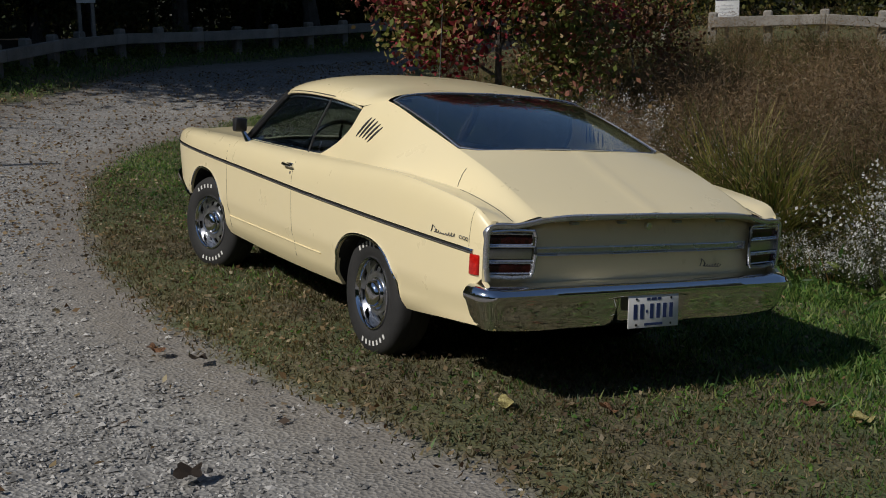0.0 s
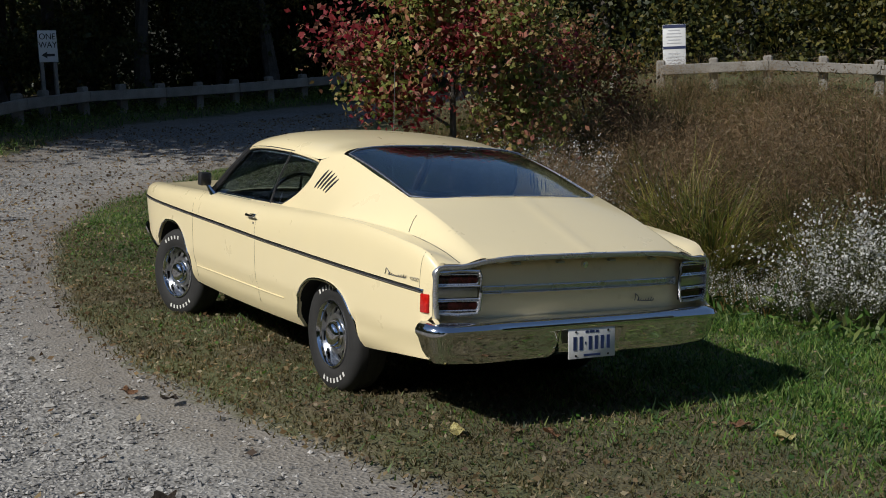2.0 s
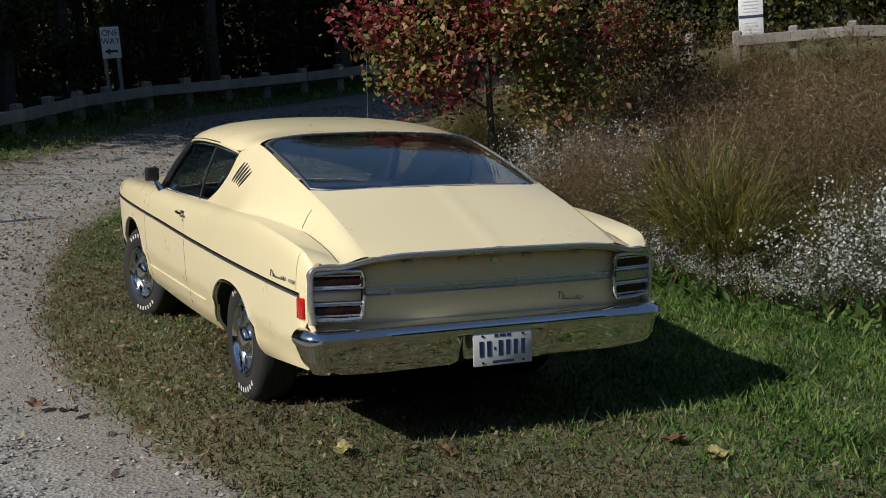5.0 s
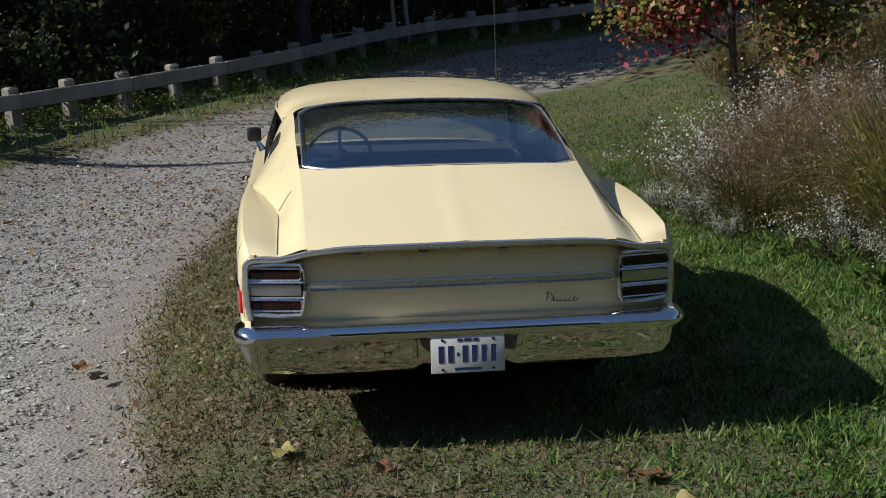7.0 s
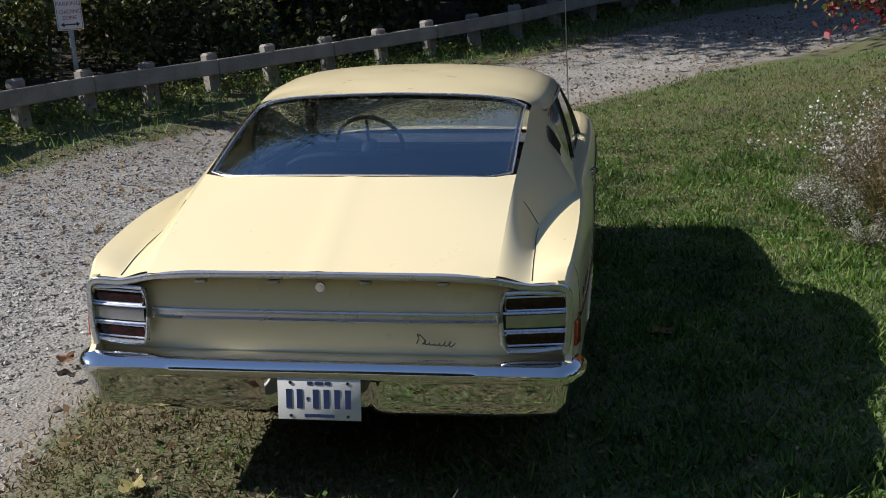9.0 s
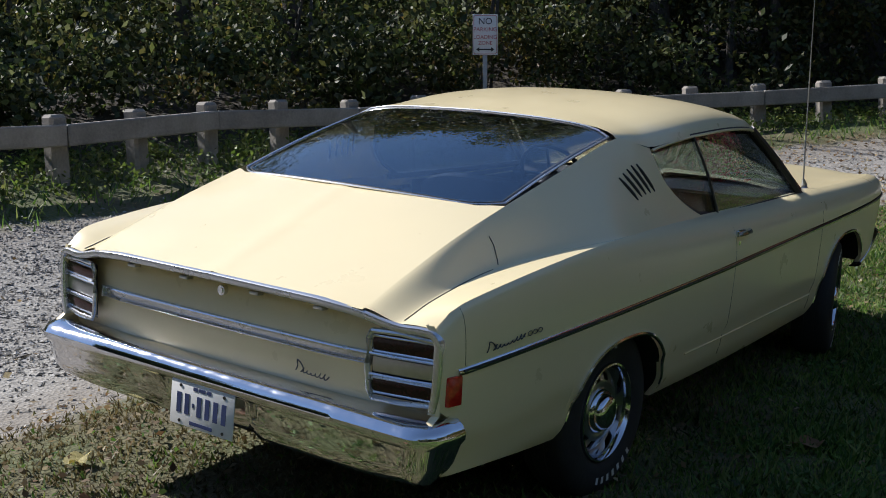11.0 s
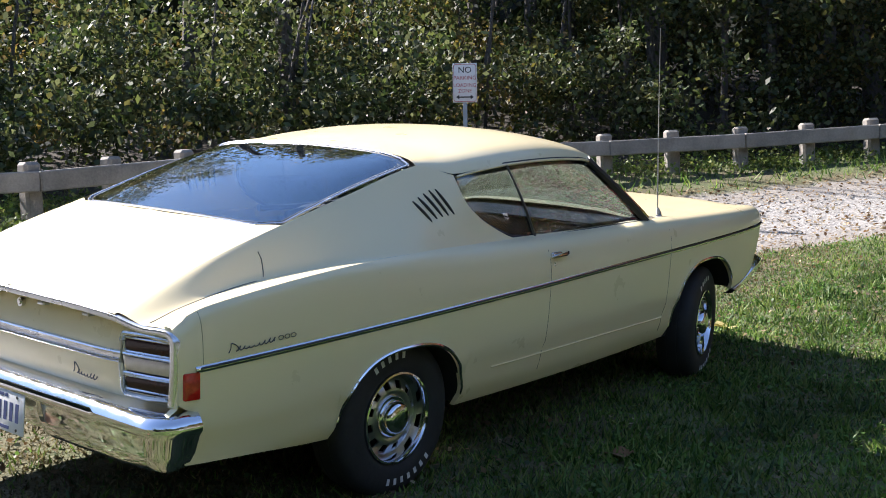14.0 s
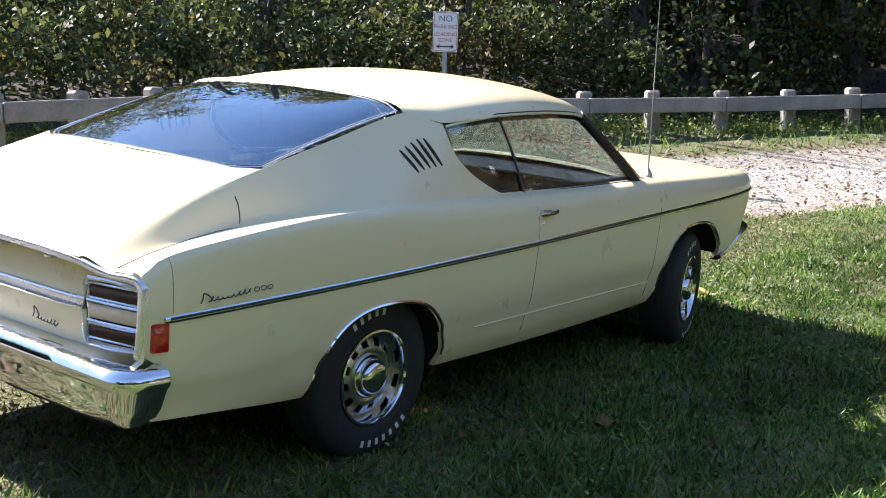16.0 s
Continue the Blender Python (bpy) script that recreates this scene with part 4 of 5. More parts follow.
def bench(name, y, z, lean, width, high, label):
    bm = bmesh.new()
    rows = []
    count = 41
    for n, (v, d) in enumerate(((0, 0.0), (0.05, 0.05), (0.3, 0.075), (0.6, 0.07), (0.85, 0.06), (0.96, 0.04), (1.0, 0.0), (0.97, -0.05), (0.6, -0.07), (0.0, -0.07))):
        row = []
        for k in range(count):
            f = k / (count - 1) * 2 - 1
            rib = 0.008 * abs(math.sin(f * 19)) if 2 <= n <= 5 else 0
            rnd = 0.06 * abs(f) ** 8
            row.append((f * width, y - lean * v * high + d - rib + 0.0, z + v * (high - rnd)))
        rows.append(row)
    grid(bm, rows)
    back = part(name, bm, VINYL, car, label)
    bm = bmesh.new()
    box(bm, (width * 2, 0.5, 0.17), (0, y + 0.22, z - 0.03), 0.05)
    part("seat_cushion", bm, VINYL, back)


bench("front_seat", 0.98, 0.56, 0.30, 0.66, 0.49, "dark blue ribbed vinyl front bench")
bench("rear_seat", 0.22, 0.55, 0.42, 0.62, 0.49, "dark blue ribbed vinyl rear bench")
bm = bmesh.new()
grid(bm, [[(x, y, z) for x in np.linspace(-0.57, 0.57, 8)] for y, z in ((0.06, 1.045), (-0.2, 1.055), (-0.53, 1.075))])
part("parcel_shelf", bm, VINYL, car, "dark parcel shelf")
bm = bmesh.new()
box(bm, (0.22, 0.02, 0.055), (0, 1.43, 1.325), 0.012)
part("rear_view_mirror", bm, BLACK, car, "small inside mirror")

# mirror on the driver's door
bm = bmesh.new()
box(bm, (0.09, 0.055, 0.092), (-0.905, 1.90, 1.085), 0.016, Matrix.Rotation(radians(10), 3, "Z"))
tube(bm, [(-0.85, 1.88, 0.985), (-0.875, 1.89, 1.03), (-0.90, 1.90, 1.06)], [0.022, 0.012, 0.012], 8)
wing = part("door_mirror", bm, BLACK, car, "black square door mirror on chrome stalk")
bm = bmesh.new()
tube(bm, [(-0.85, 1.87, 0.982), (-0.885, 1.885, 1.04)], [0.026, 0.012], 8)
part("mirror_stalk", bm, CHROME, wing, "chrome stalk")

# aerial
bm = bmesh.new()
tube(bm, [(0.765, 2.20, 0.98), (0.765, 2.20, 1.0), (0.762, 2.19, 1.03)], [0.026, 0.016, 0.007], 10)
tube(bm, [(0.762, 2.19, 1.0), (0.748, 2.18, 1.45), (0.732, 2.17, 2.0)], [0.0045, 0.0035, 0.0022], 6)
part("aerial", bm, STEEL, car, "tall thin whip aerial")


def wheel(x, y, s, turn=0.0, z=0.333):
    m = Matrix.Translation((x, y, z)) @ Matrix.Rotation(radians(turn), 4, "Z") @ (Matrix.Identity(4) if s > 0 else Matrix.Rotation(math.pi, 4, "Z"))
    hub = new("wheel")
    hub.parent, hub.matrix_local = car, m
    bm = bmesh.new()
    lathe(bm, [(0.185, 0.085), (0.20, 0.098), (0.235, 0.107), (0.27, 0.106), (0.30, 0.099), (0.318, 0.085), (0.327, 0.065), (0.331, 0.03), (0.332, 0), (0.331, -0.03), (0.325, -0.07), (0.30, -0.10), (0.25, -0.108), (0.185, -0.085)], 64)
    for r in (0.028, -0.028):
        lathe(bm, [(0.3325, r - 0.006), (0.326, r), (0.3325, r + 0.006)], 64)
    part("tyre", bm, RUBBER, hub, "worn black tyre with raised white marks")
    bm = bmesh.new()
    lathe(bm, [(0.192, 0.088), (0.190, 0.102), (0.182, 0.104), (0.176, 0.094), (0.171, 0.072), (0.168, 0.04), (0.166, 0.036)], 64)
    part("trim_ring", bm, CHROME, hub, "polished trim ring")
    bm = bmesh.new()
    n, inner, outer = 12, 0.118, 0.154
    rings = []
    for r, xx in ((0.167, 0.036), (outer, 0.050), (inner, 0.068), (0.10, 0.070), (0.085, 0.062)):
        rings.append([(xx, r * math.cos(2 * math.pi * k / 72), r * math.sin(2 * math.pi * k / 72)) for k in range(72)])
    vs = [[bm.verts.new(p) for p in ring] for ring in rings]
    for i in range(4):
        for k in range(72):
            if i == 1 and k % 6 in (1, 2, 3):
                continue
            bm.faces.new((vs[i][k], vs[i][(k + 1) % 72], vs[i + 1][(k + 1) % 72], vs[i + 1][k]))
    bmesh.ops.recalc_face_normals(bm, faces=bm.faces)
    bmesh.ops.solidify(bm, geom=bm.faces[:], thickness=0.008)
    part("rim", bm, STEEL, hub, "grey slotted steel wheel")
    bm = bmesh.new()
    lathe(bm, [(0.168, 0.02), (0.10, 0.015), (0.0, 0.015)], 48)
    part("brake_drum", bm, SHADE, hub, "dark brake drum")
    bm = bmesh.new()
    lathe(bm, [(0.088, 0.062), (0.086, 0.074), (0.078, 0.082), (0.070, 0.082), (0.066, 0.10), (0.055, 0.112), (0.030, 0.117), (0.001, 0.118)], 40)
    part("hub_cap", bm, CHROME, hub, "chrome hub cap")
    for middle, count, step in ((math.pi / 2, 5, 0.16), (-math.pi / 2, 7, 0.16)):
        for k in range(count):
            q = middle + (k - (count - 1) / 2) * step + 0.25
            p = Vector((0.1062, 0.262 * math.cos(q), 0.262 * math.sin(q)))
            bm = bmesh.new()
            box(bm, (0.003, 0.016, 0.026), p, 0.0, Matrix.Rotation(q - math.pi / 2, 3, "X"))
            part("tyre_mark", bm, WHITE, hub, "raised white block", smooth=False)
    return hub


wheel(-0.765, 0.0, -1)
wheel(0.765, 0.0, 1)
wheel(-0.755, 2.645, -1, 14, 0.358)
wheel(0.755, 2.645, 1, 14, 0.358)

# ---- fence along the wood ----
us = np.linspace(0, 40, 1601)
line = np.array([FENCE(u) for u in us])
arc = np.r_[0, np.cumsum(np.hypot(*np.diff(line, axis=0).T))]
first = arc[np.argmin(np.abs(line[:, 1] - 3.40) + (us > 12) * 9)]
first -= math.floor(first / 0.925) * 0.925


def on_fence(a, off=0.0):
    """A place along the fence by length, off metres to the woodland side, and the way along it."""
    x, y = np.interp(a, arc, line[:, 0]), np.interp(a, arc, line[:, 1])
    dx, dy = np.interp(a + 0.2, arc, line[:, 0]) - np.interp(a - 0.2, arc, line[:, 0]), np.interp(a + 0.2, arc, line[:, 1]) - np.interp(a - 0.2, arc, line[:, 1])
    n = math.hypot(dx, dy)
    return x - dy / n * off, y + dx / n * off, math.atan2(dy, dx)


def post_mesh(name, tall):
    bm = bmesh.new()
    box(bm, (0.17, 0.17, tall + 0.4), (0, 0, (tall - 0.4) / 2), 0.028, segments=1)
    bmesh.ops.recalc_face_normals(bm, faces=bm.faces)
    mesh = bpy.data.meshes.new(name)
    bm.to_mesh(mesh)
    bm.free()
    return mesh


POST = post_mesh("post", 0.56)


def beam(parent, a, b, name="rail"):
    """A squared timber from a to b."""
    a, b = Vector(a), Vector(b)
    bm = bmesh.new()
    box(bm, ((b - a).length - 0.008, 0.10, 0.19), (0, 0, 0), 0.012, segments=1)
    ob = part(name, bm, TIMBER, parent, smooth=False)
    ob.matrix_local = Matrix.Translation((a + b) / 2) @ (b - a).to_track_quat("X", "Z").to_matrix().to_4x4()
    return ob


def fence(places, label, side):
    f = thing("fence", Matrix.Identity(4), label, "fence")
    tops = []
    for n, (x, y, q) in enumerate(places):
        z = float(height(x, y)) + (0.07 * float(smooth(7.0, 4.0, y)) if x < 0 else 0.04 + 0.02 * n if x > 11.8 and side < 0.2 and y < 12 else 0)
        p = link_mesh("post", POST, TIMBER, f, smooth=False)
        p.matrix_local = pose(x, y, z, RNG.normal() * 0.8, RNG.normal() * 0.8, math.degrees(q) + RNG.normal() * 2)
        tops.append((x + math.sin(q) * side, y - math.cos(q) * side, z + 0.375))
    for n in range(0, len(tops) - 1, 2):
        beam(f, tops[n], tops[min(n + 2, len(tops) - 1)])
    return f


fence([on_fence(a) for a in np.arange(first, arc[-1] - 0.5, 0.925)], "low weathered grey timber guard rail before the wood", 0.15)
east = [(11.9 + 0.73 * d, 11.25 - 0.68 * d, math.atan2(-0.68, 0.73)) for d in np.arange(0, 11, 1.0)]
fence(east, "low sunlit pale timber guard rail behind tall grass", 0.15)
bm = bmesh.new()
box(bm, (0.17, 0.17, 0.95), (0, 0, 0.06), 0.03, segments=1)
bollard = part("timber_post", bm, TIMBER, None, smooth=False)
bollard.matrix_world = pose(11.72, 12.38, float(height(11.72, 12.38)), 0, 0, 20)
tagged(bollard, "single weathered timber post beyond tall grass", "post")


# ---- signs ----
def lettering(text, size, material_, parent, at, turn):
    """Flat raised letters, centred."""
    cu = bpy.data.curves.new("lettering", "FONT")
    cu.body, cu.size, cu.align_x, cu.align_y, cu.extrude = text, size, "CENTER", "CENTER", 0.0015
    tmp = new("lettering", cu)
    mesh = bpy.data.meshes.new_from_object(tmp)
    bpy.data.objects.remove(tmp)
    ob = link_mesh("lettering", mesh, material_, parent, smooth=False)
    ob.matrix_local = Matrix.Translation(at) @ turn
    return ob


FACE = Matrix.Rotation(radians(90), 4, "X")


def sign_plate(bm, w, h, z, t=0.006, y=0.0):
    return box(bm, (w, t, h), (0, y, z), 0.0025)


# parking sign
s1 = thing("parking_sign", pose(-5.06, 7.93, float(height(-5.06, 7.93)), 0, 1.5, 38), "white no parking loading zone sign on steel post", "sign")
zc = 2.19 - float(height(-5.06, 7.93))
bm = bmesh.new()
box(bm, (0.055, 0.035, zc + 0.5), (0, 0.03, (zc + 0.0) / 2 - 0.1), 0.006)
part("sign_post", bm, GALV, s1, "galvanised steel post")
bm = bmesh.new()
sign_plate(bm, 0.30, 0.48, zc)
plate1 = part("sign_plate", bm, SIGNWHITE, s1, "white rectangular plate")
bm = bmesh.new()
tube(bm, [(x, -0.004, zc + z) for x, z in ((-0.138, -0.21), (-0.138, 0.21), (-0.12, 0.228), (0.12, 0.228), (0.138, 0.21), (0.138, -0.21), (0.12, -0.228), (-0.12, -0.228), (-0.138, -0.21))], 0.0035, 4, caps=False)
part("sign_border", bm, SIGNRED, plate1, "thin border line")
for text, size, dz, m in (("NO", 0.105, 0.155, SIGNDARK), ("PARKING", 0.068, 0.06, SIGNRED), ("LOADING", 0.064, -0.03, SIGNRED), ("ZONE", 0.062, -0.10, SIGNRED)):
    lettering(text, size, m, plate1, (0, -0.0045, zc + dz), FACE)
bm = bmesh.new()
box(bm, (0.15, 0.003, 0.016), (0, -0.0045, zc - 0.175))
for k in (-1, 1):
    vs = [bm.verts.new((k * x, -0.0065, zc - 0.175 + z)) for x, z in ((0.11, 0), (0.07, 0.028), (0.07, -0.028))]
    bm.faces.new(vs)
part("arrow", bm, SIGNDARK, plate1, "black double-headed arrow", smooth=False)

# one way sign
g2 = float(height(1.69, 16.23))
s2 = thing("one_way_sign", pose(1.69, 16.35, g2, 0, 0, 14), "white one way sign on two posts before the wood", "sign")
zc = 2.59 - g2
for x in (-0.13, 0.13):
    bm = bmesh.new()
    box(bm, (0.07, 0.05, zc + 0.6), (x, 0.04, (zc - 0.2) / 2), 0.006)
    part("sign_post", bm, TIMBER, s2, "square post")
bm = bmesh.new()
sign_plate(bm, 0.37, 0.57, zc)
plate2 = part("sign_plate", bm, SIGNWHITE, s2, "white rectangular plate")
lettering("ONE", 0.155, SIGNDARK, plate2, (0, -0.0045, zc + 0.17), FACE)
lettering("WAY", 0.155, SIGNDARK, plate2, (0, -0.0045, zc + 0.02), FACE)
bm = bmesh.new()
box(bm, (0.16, 0.003, 0.045), (0.04, -0.0045, zc - 0.16))
bm.faces.new([bm.verts.new((x, -0.0065, zc - 0.16 + z)) for x, z in ((-0.14, 0), (-0.03, 0.06), (-0.03, -0.06))])
part("arrow", bm, SIGNDARK, plate2, "black arrow", smooth=False)

# notice board
g3 = float(height(12.07, 10.96))
s3 = thing("notice_board", pose(12.07, 11.05, g3, 0, 0, -42), "white notice board with navy bands on a post", "sign")
zc = 2.16 - g3
bm = bmesh.new()
box(bm, (0.08, 0.06, zc + 0.6), (0, 0.06, (zc - 0.3) / 2), 0.006)
part("sign_post", bm, TIMBER, s3, "timber post")
bm = bmesh.new()
box(bm, (0.43, 0.03, 0.80), (0, 0, zc), 0.006)
plate3 = part("board", bm, SIGNWHITE, s3, "white board")
for z, h, w in ((0.365, 0.06, 0.42), (-0.035, 0.05, 0.42)):
    bm = bmesh.new()
    box(bm, (w, 0.004, h), (0, -0.0175, zc + z))
    part("band", bm, SIGNBLUE, plate3, "navy band", smooth=False)
PALETEXT = mottled("grey_print", (0.42, 0.42, 0.44), (0.55, 0.55, 0.56), 30.0, 0.6, 0.0)
for k in range(9):
    bm = bmesh.new()
    box(bm, (0.22 + 0.09 * ((k * 37) % 5) / 5, 0.003, 0.018), (0, -0.017, zc + (0.29 - 0.06 * k if k < 5 else 0.15 - 0.06 * k)))
    part("print_line", bm, PALETEXT, plate3, smooth=False)


# ---- planting bed ----
def curved_blades(rng, n, spread, tall, width, lean, droop=0.5, segments=4):
    """Arching blades as strips; gives quads (m, 4, 3)."""
    q = rng.uniform(0, 2 * math.pi, n)
    r = spread * np.sqrt(rng.uniform(0, 1, n))
    root = np.stack([r * np.cos(q), r * np.sin(q), np.zeros(n)], 1)
    way = q + rng.normal(0, 0.7, n)
    out = np.stack([np.cos(way), np.sin(way), np.zeros(n)], 1)
    h = tall * rng.uniform(0.55, 1.1, n)
    l = lean * rng.uniform(0.15, 1.2, n)
    across = np.stack([-np.sin(way + 0.6), np.cos(way + 0.6), np.zeros(n)], 1)
    pts = []
    for k in range(segments + 1):
        t = k / segments
        p = root + out * (l * t**2)[:, None]
        p[:, 2] = h * (t - droop * 0.5 * t**3 * l / lean)
        w = width * (1 - t) ** 0.7 + 0.0008
        pts.append((p - across * w / 2, p + across * w / 2))
    return np.concatenate([np.stack([a[0], a[1], b[1], b[0]], 1) for a, b in zip(pts[:-1], pts[1:])]), root, out, h, l


def grass_clump(seed, tall, reed):
    rng = np.random.default_rng(seed)
    t = thing("ornamental_grass", Matrix.Identity(4), "tall feathery brown ornamental grass clump in autumn", "ornamental grass", "grasses in the planting bed")
    v, *_ = curved_blades(rng, 560 if reed else 420, 0.2, tall * (0.95 if reed else 0.8), 0.016 if reed else 0.012, 1.0, 0.95, 5)
    quads("foliage", v, REED if reed else BASEGRASS, t, "arching green-gold blades" if reed else "arching green and straw blades", kind="stuff")
    stems, root, out, h, l = curved_blades(rng, 190, 0.24, tall * (0.85 if reed else 1.08), 0.004, 1.0, 0.75, 5)
    quads("stalk_haze", stems, STRAW, t, kind="stuff")
    n = 1200 if reed else 4200 if tall > 1.7 else 3400
    k = rng.integers(0, 190, n)
    u = rng.uniform(0.62, 1.0, n)
    c = root[k] + out[k] * (l[k] * u**2)[:, None]
    c[:, 2] = h[k] * (u - 0.375 * u**3 * l[k] / 1.0)
    c += rng.normal(0, 0.075, c.shape)
    quads("seed_haze", leaf_verts(c, rng.uniform(0.02, 0.07, n), rng, 0.15), STRAW, t, "hazy brown seed heads", kind="stuff")
    return t


def aster_bush(seed, tall):
    rng = np.random.default_rng(seed)
    t = thing("aster_bush", Matrix.Identity(4), "loose bush of small white asters on grey-green stalks", "aster", "asters in the planting bed")
    v, root, out, h, l = curved_blades(rng, 170, 0.24, tall, 0.006, 0.85, 0.75)
    quads("greenery", v, STALK, t, kind="stuff")
    n = 2600
    k = rng.integers(0, 170, n)
    u = rng.uniform(0.1, 0.98, n)
    c = root[k] + out[k] * (l[k] * u**2)[:, None]
    c[:, 2] = h[k] * (u - 0.375 * u**3 * l[k] / 0.85)
    c += rng.normal(0, 0.035, c.shape)
    quads("foliage", leaf_verts(c, rng.uniform(0.03, 0.065, n), rng, 0.22), STALK, t, kind="stuff")
    n = 1700
    k = rng.choice(rng.integers(0, 170, 60), n)
    u = rng.beta(3.2, 1.4, n)
    c = root[k] + out[k] * (l[k] * u**2)[:, None]
    c[:, 2] = h[k] * (u - 0.375 * u**3 * l[k] / 0.85)
    c += rng.normal(0, 0.045, c.shape)
    quads("blossom", leaf_verts(c, rng.uniform(0.016, 0.04, n), rng, 0.9), ASTER, t, "tiny white flowers", kind="stuff")
    return t


def bed_at(x, y, turn=0.0):
    return pose(x, y, float(height(x, y)) - 0.02, 0, 0, turn)


rng = np.random.default_rng(21)
kinds = [grass_clump(31, 1.5, True), grass_clump(32, 1.95, False), grass_clump(33, 1.5, False)]
spots = [(3.5, 1.5, 0, 1.12), (3.3, 2.6, 2, 0.8), (3.0, 3.15, 2, 0.72), (3.2, 3.7, 2, 0.62), (4.1, 2.2, 1, 0.92), (4.35, 1.3, 1, 1.02), (3.7, 4.1, 2, 0.95), (4.4, 4.6, 2, 0.95), (6.2, 4.6, 1, 0.85), (4.75, 0.6, 1, 1.0), (4.2, 3.2, 1, 0.85), (5.0, 2.3, 1, 1.0), (5.3, 1.2, 1, 1.05), (5.6, 0.1, 1, 1.05),
         (4.9, 3.7, 1, 0.85), (5.6, 2.9, 1, 0.98), (6.1, 1.6, 1, 1.05), (6.5, 0.4, 1, 1.05), (6.4, 3.5, 1, 0.92), (7.0, 2.2, 1, 1.0), (7.4, 0.8, 1, 1.05), (7.2, 4.3, 1, 0.85), (4.0, 0.75, 0, 0.8), (8.2, 2.6, 1, 0.95), (3.75, 2.0, 0, 1.0), (3.6, 3.3, 1, 0.72), (4.0, 4.2, 1, 0.72), (4.7, 5.3, 1, 0.62), (4.5, 2.75, 0, 0.95)]
spots += [(5.4 + 1.1 * i + 0.4 * math.sin(j * 2.1), 5.6 + 1.15 * j + 0.4 * math.sin(i * 1.7), 2, 0.92 - 0.07 * j) for j in range(4) for i in range(7) if i > 0 or j > 1]
used = set()
for x, y, k, size in spots:
    m = bed_at(x, y) @ Matrix.Rotation(rng.normal(0, 0.11), 4, "X") @ Matrix.Rotation(rng.normal(0, 0.11), 4, "Y") @ Matrix.Rotation(rng.uniform(0, 6.28), 4, "Z") @ Matrix.Scale(rng.uniform(0.85, 1.15) * size, 4)
    if k in used:
        copy_thing(kinds[k], m @ Matrix.Scale(1 / kinds[k].scale.x, 4))
    else:
        kinds[k].matrix_basis = m
        used.add(k)
asters = [aster_bush(41, 1.3), aster_bush(42, 1.3)]
spots = [(3.35, 0.25, 0, 0.5), (3.6, -0.05, 0, 0.68), (3.85, 0.4, 0, 0.85), (3.4, 0.8, 0, 0.4), (3.95, -0.45, 0, 0.8), (4.3, 0.15, 0, 0.95), (4.4, -0.6, 0, 0.85), (4.8, -0.1, 0, 0.95), (5.2, -0.7, 0, 0.9), (5.0, -1.2, 0, 0.8), (4.15, -0.1, 0, 0.9),
         (3.15, 1.95, 0, 0.5), (3.3, 1.35, 0, 0.42), (2.7, 3.6, 1, 0.32), (2.6, 4.3, 1, 0.28), (2.75, 3.0, 1, 0.25), (3.05, 4.15, 1, 0.8), (3.0, 3.75, 1, 0.55), (3.5, 4.8, 1, 0.72), (4.2, 5.2, 1, 0.75), (3.95, 2.9, 1, 0.8), (4.6, 5.8, 1, 0.85), (5.2, 5.4, 1, 0.85), (5.0, 6.5, 1, 0.9), (5.8, 6.0, 1, 0.85), (5.6, 6.9, 1, 0.8)]
used = set()
for x, y, k, size in spots:
    m = bed_at(x, y, rng.uniform(0, 360)) @ Matrix.Scale(size, 4)
    if k in used:
        copy_thing(asters[k], m @ Matrix.Scale(1 / asters[k].scale.x, 4))
    else:
        asters[k].matrix_basis = m
        used.add(k)


# grass filling the bed between the clumps
fx, fy = rng.uniform(2.9, 14, 60000), rng.uniform(-1.4, 10.5, 60000)
keep = (fx > 3.35 - 0.10 * fy + 0.12 * np.sin(fy * 5)) & (fy < 11.0 - 0.5 * (fx - 9).clip(0)) & ((fx > 4.6) | (fy > 0.5)) & ((fx > 5.2) | (fy < 5.6))
fx, fy = fx[keep], fy[keep]
q = rng.uniform(0, 6.28, len(fx))
fh = rng.uniform(0.12, 0.42, len(fx)) + 0.2 * smooth(5.0, 7.0, fx)
lean = rng.normal(0, 0.4, (len(fx), 2)) * fh[:, None]
fz = height(fx, fy)
fw = 0.009
tri = np.stack([np.stack([fx - np.cos(q) * fw, fy - np.sin(q) * fw, fz], 1), np.stack([fx + np.cos(q) * fw, fy + np.sin(q) * fw, fz], 1), np.stack([fx + lean[:, 0], fy + lean[:, 1], fz + fh], 1)], 1)
tagged(quads("bed_grass", tri, BASEGRASS, sides=3), "dark green and straw grass filling the planting bed", "grass", kind="stuff")

# weeds at the foot of the bed
wx, wy = rng.uniform(2.7, 6.0, 9000), rng.uniform(-1.3, 5.0, 9000)
keep = (wx > 3.05 - 0.10 * wy + 0.12 * np.sin(wy * 5)) & (wx < 4.6 - 0.25 * wy + 1.2)
wx, wy = wx[keep], wy[keep]
wc = np.column_stack([wx, wy, height(wx, wy) + rng.uniform(0.0, 0.25, len(wx)) * rng.uniform(0.2, 1, len(wx))])
tagged(quads("weeds", leaf_verts(wc, rng.uniform(0.05, 0.16, len(wc)), rng, 0.28, -0.5), TURF), "low green weeds along the planting bed", "weeds", kind="stuff")


# ---- trees ----
def patchy(x, y, f=1.0):
    return 0.5 + 0.5 * np.sin(x * 2.1 * f + 1.3 * np.sin(y * 1.7 * f)) * np.sin(y * 1.9 * f + 1.1 * np.sin(x * 2.3 * f + 2))


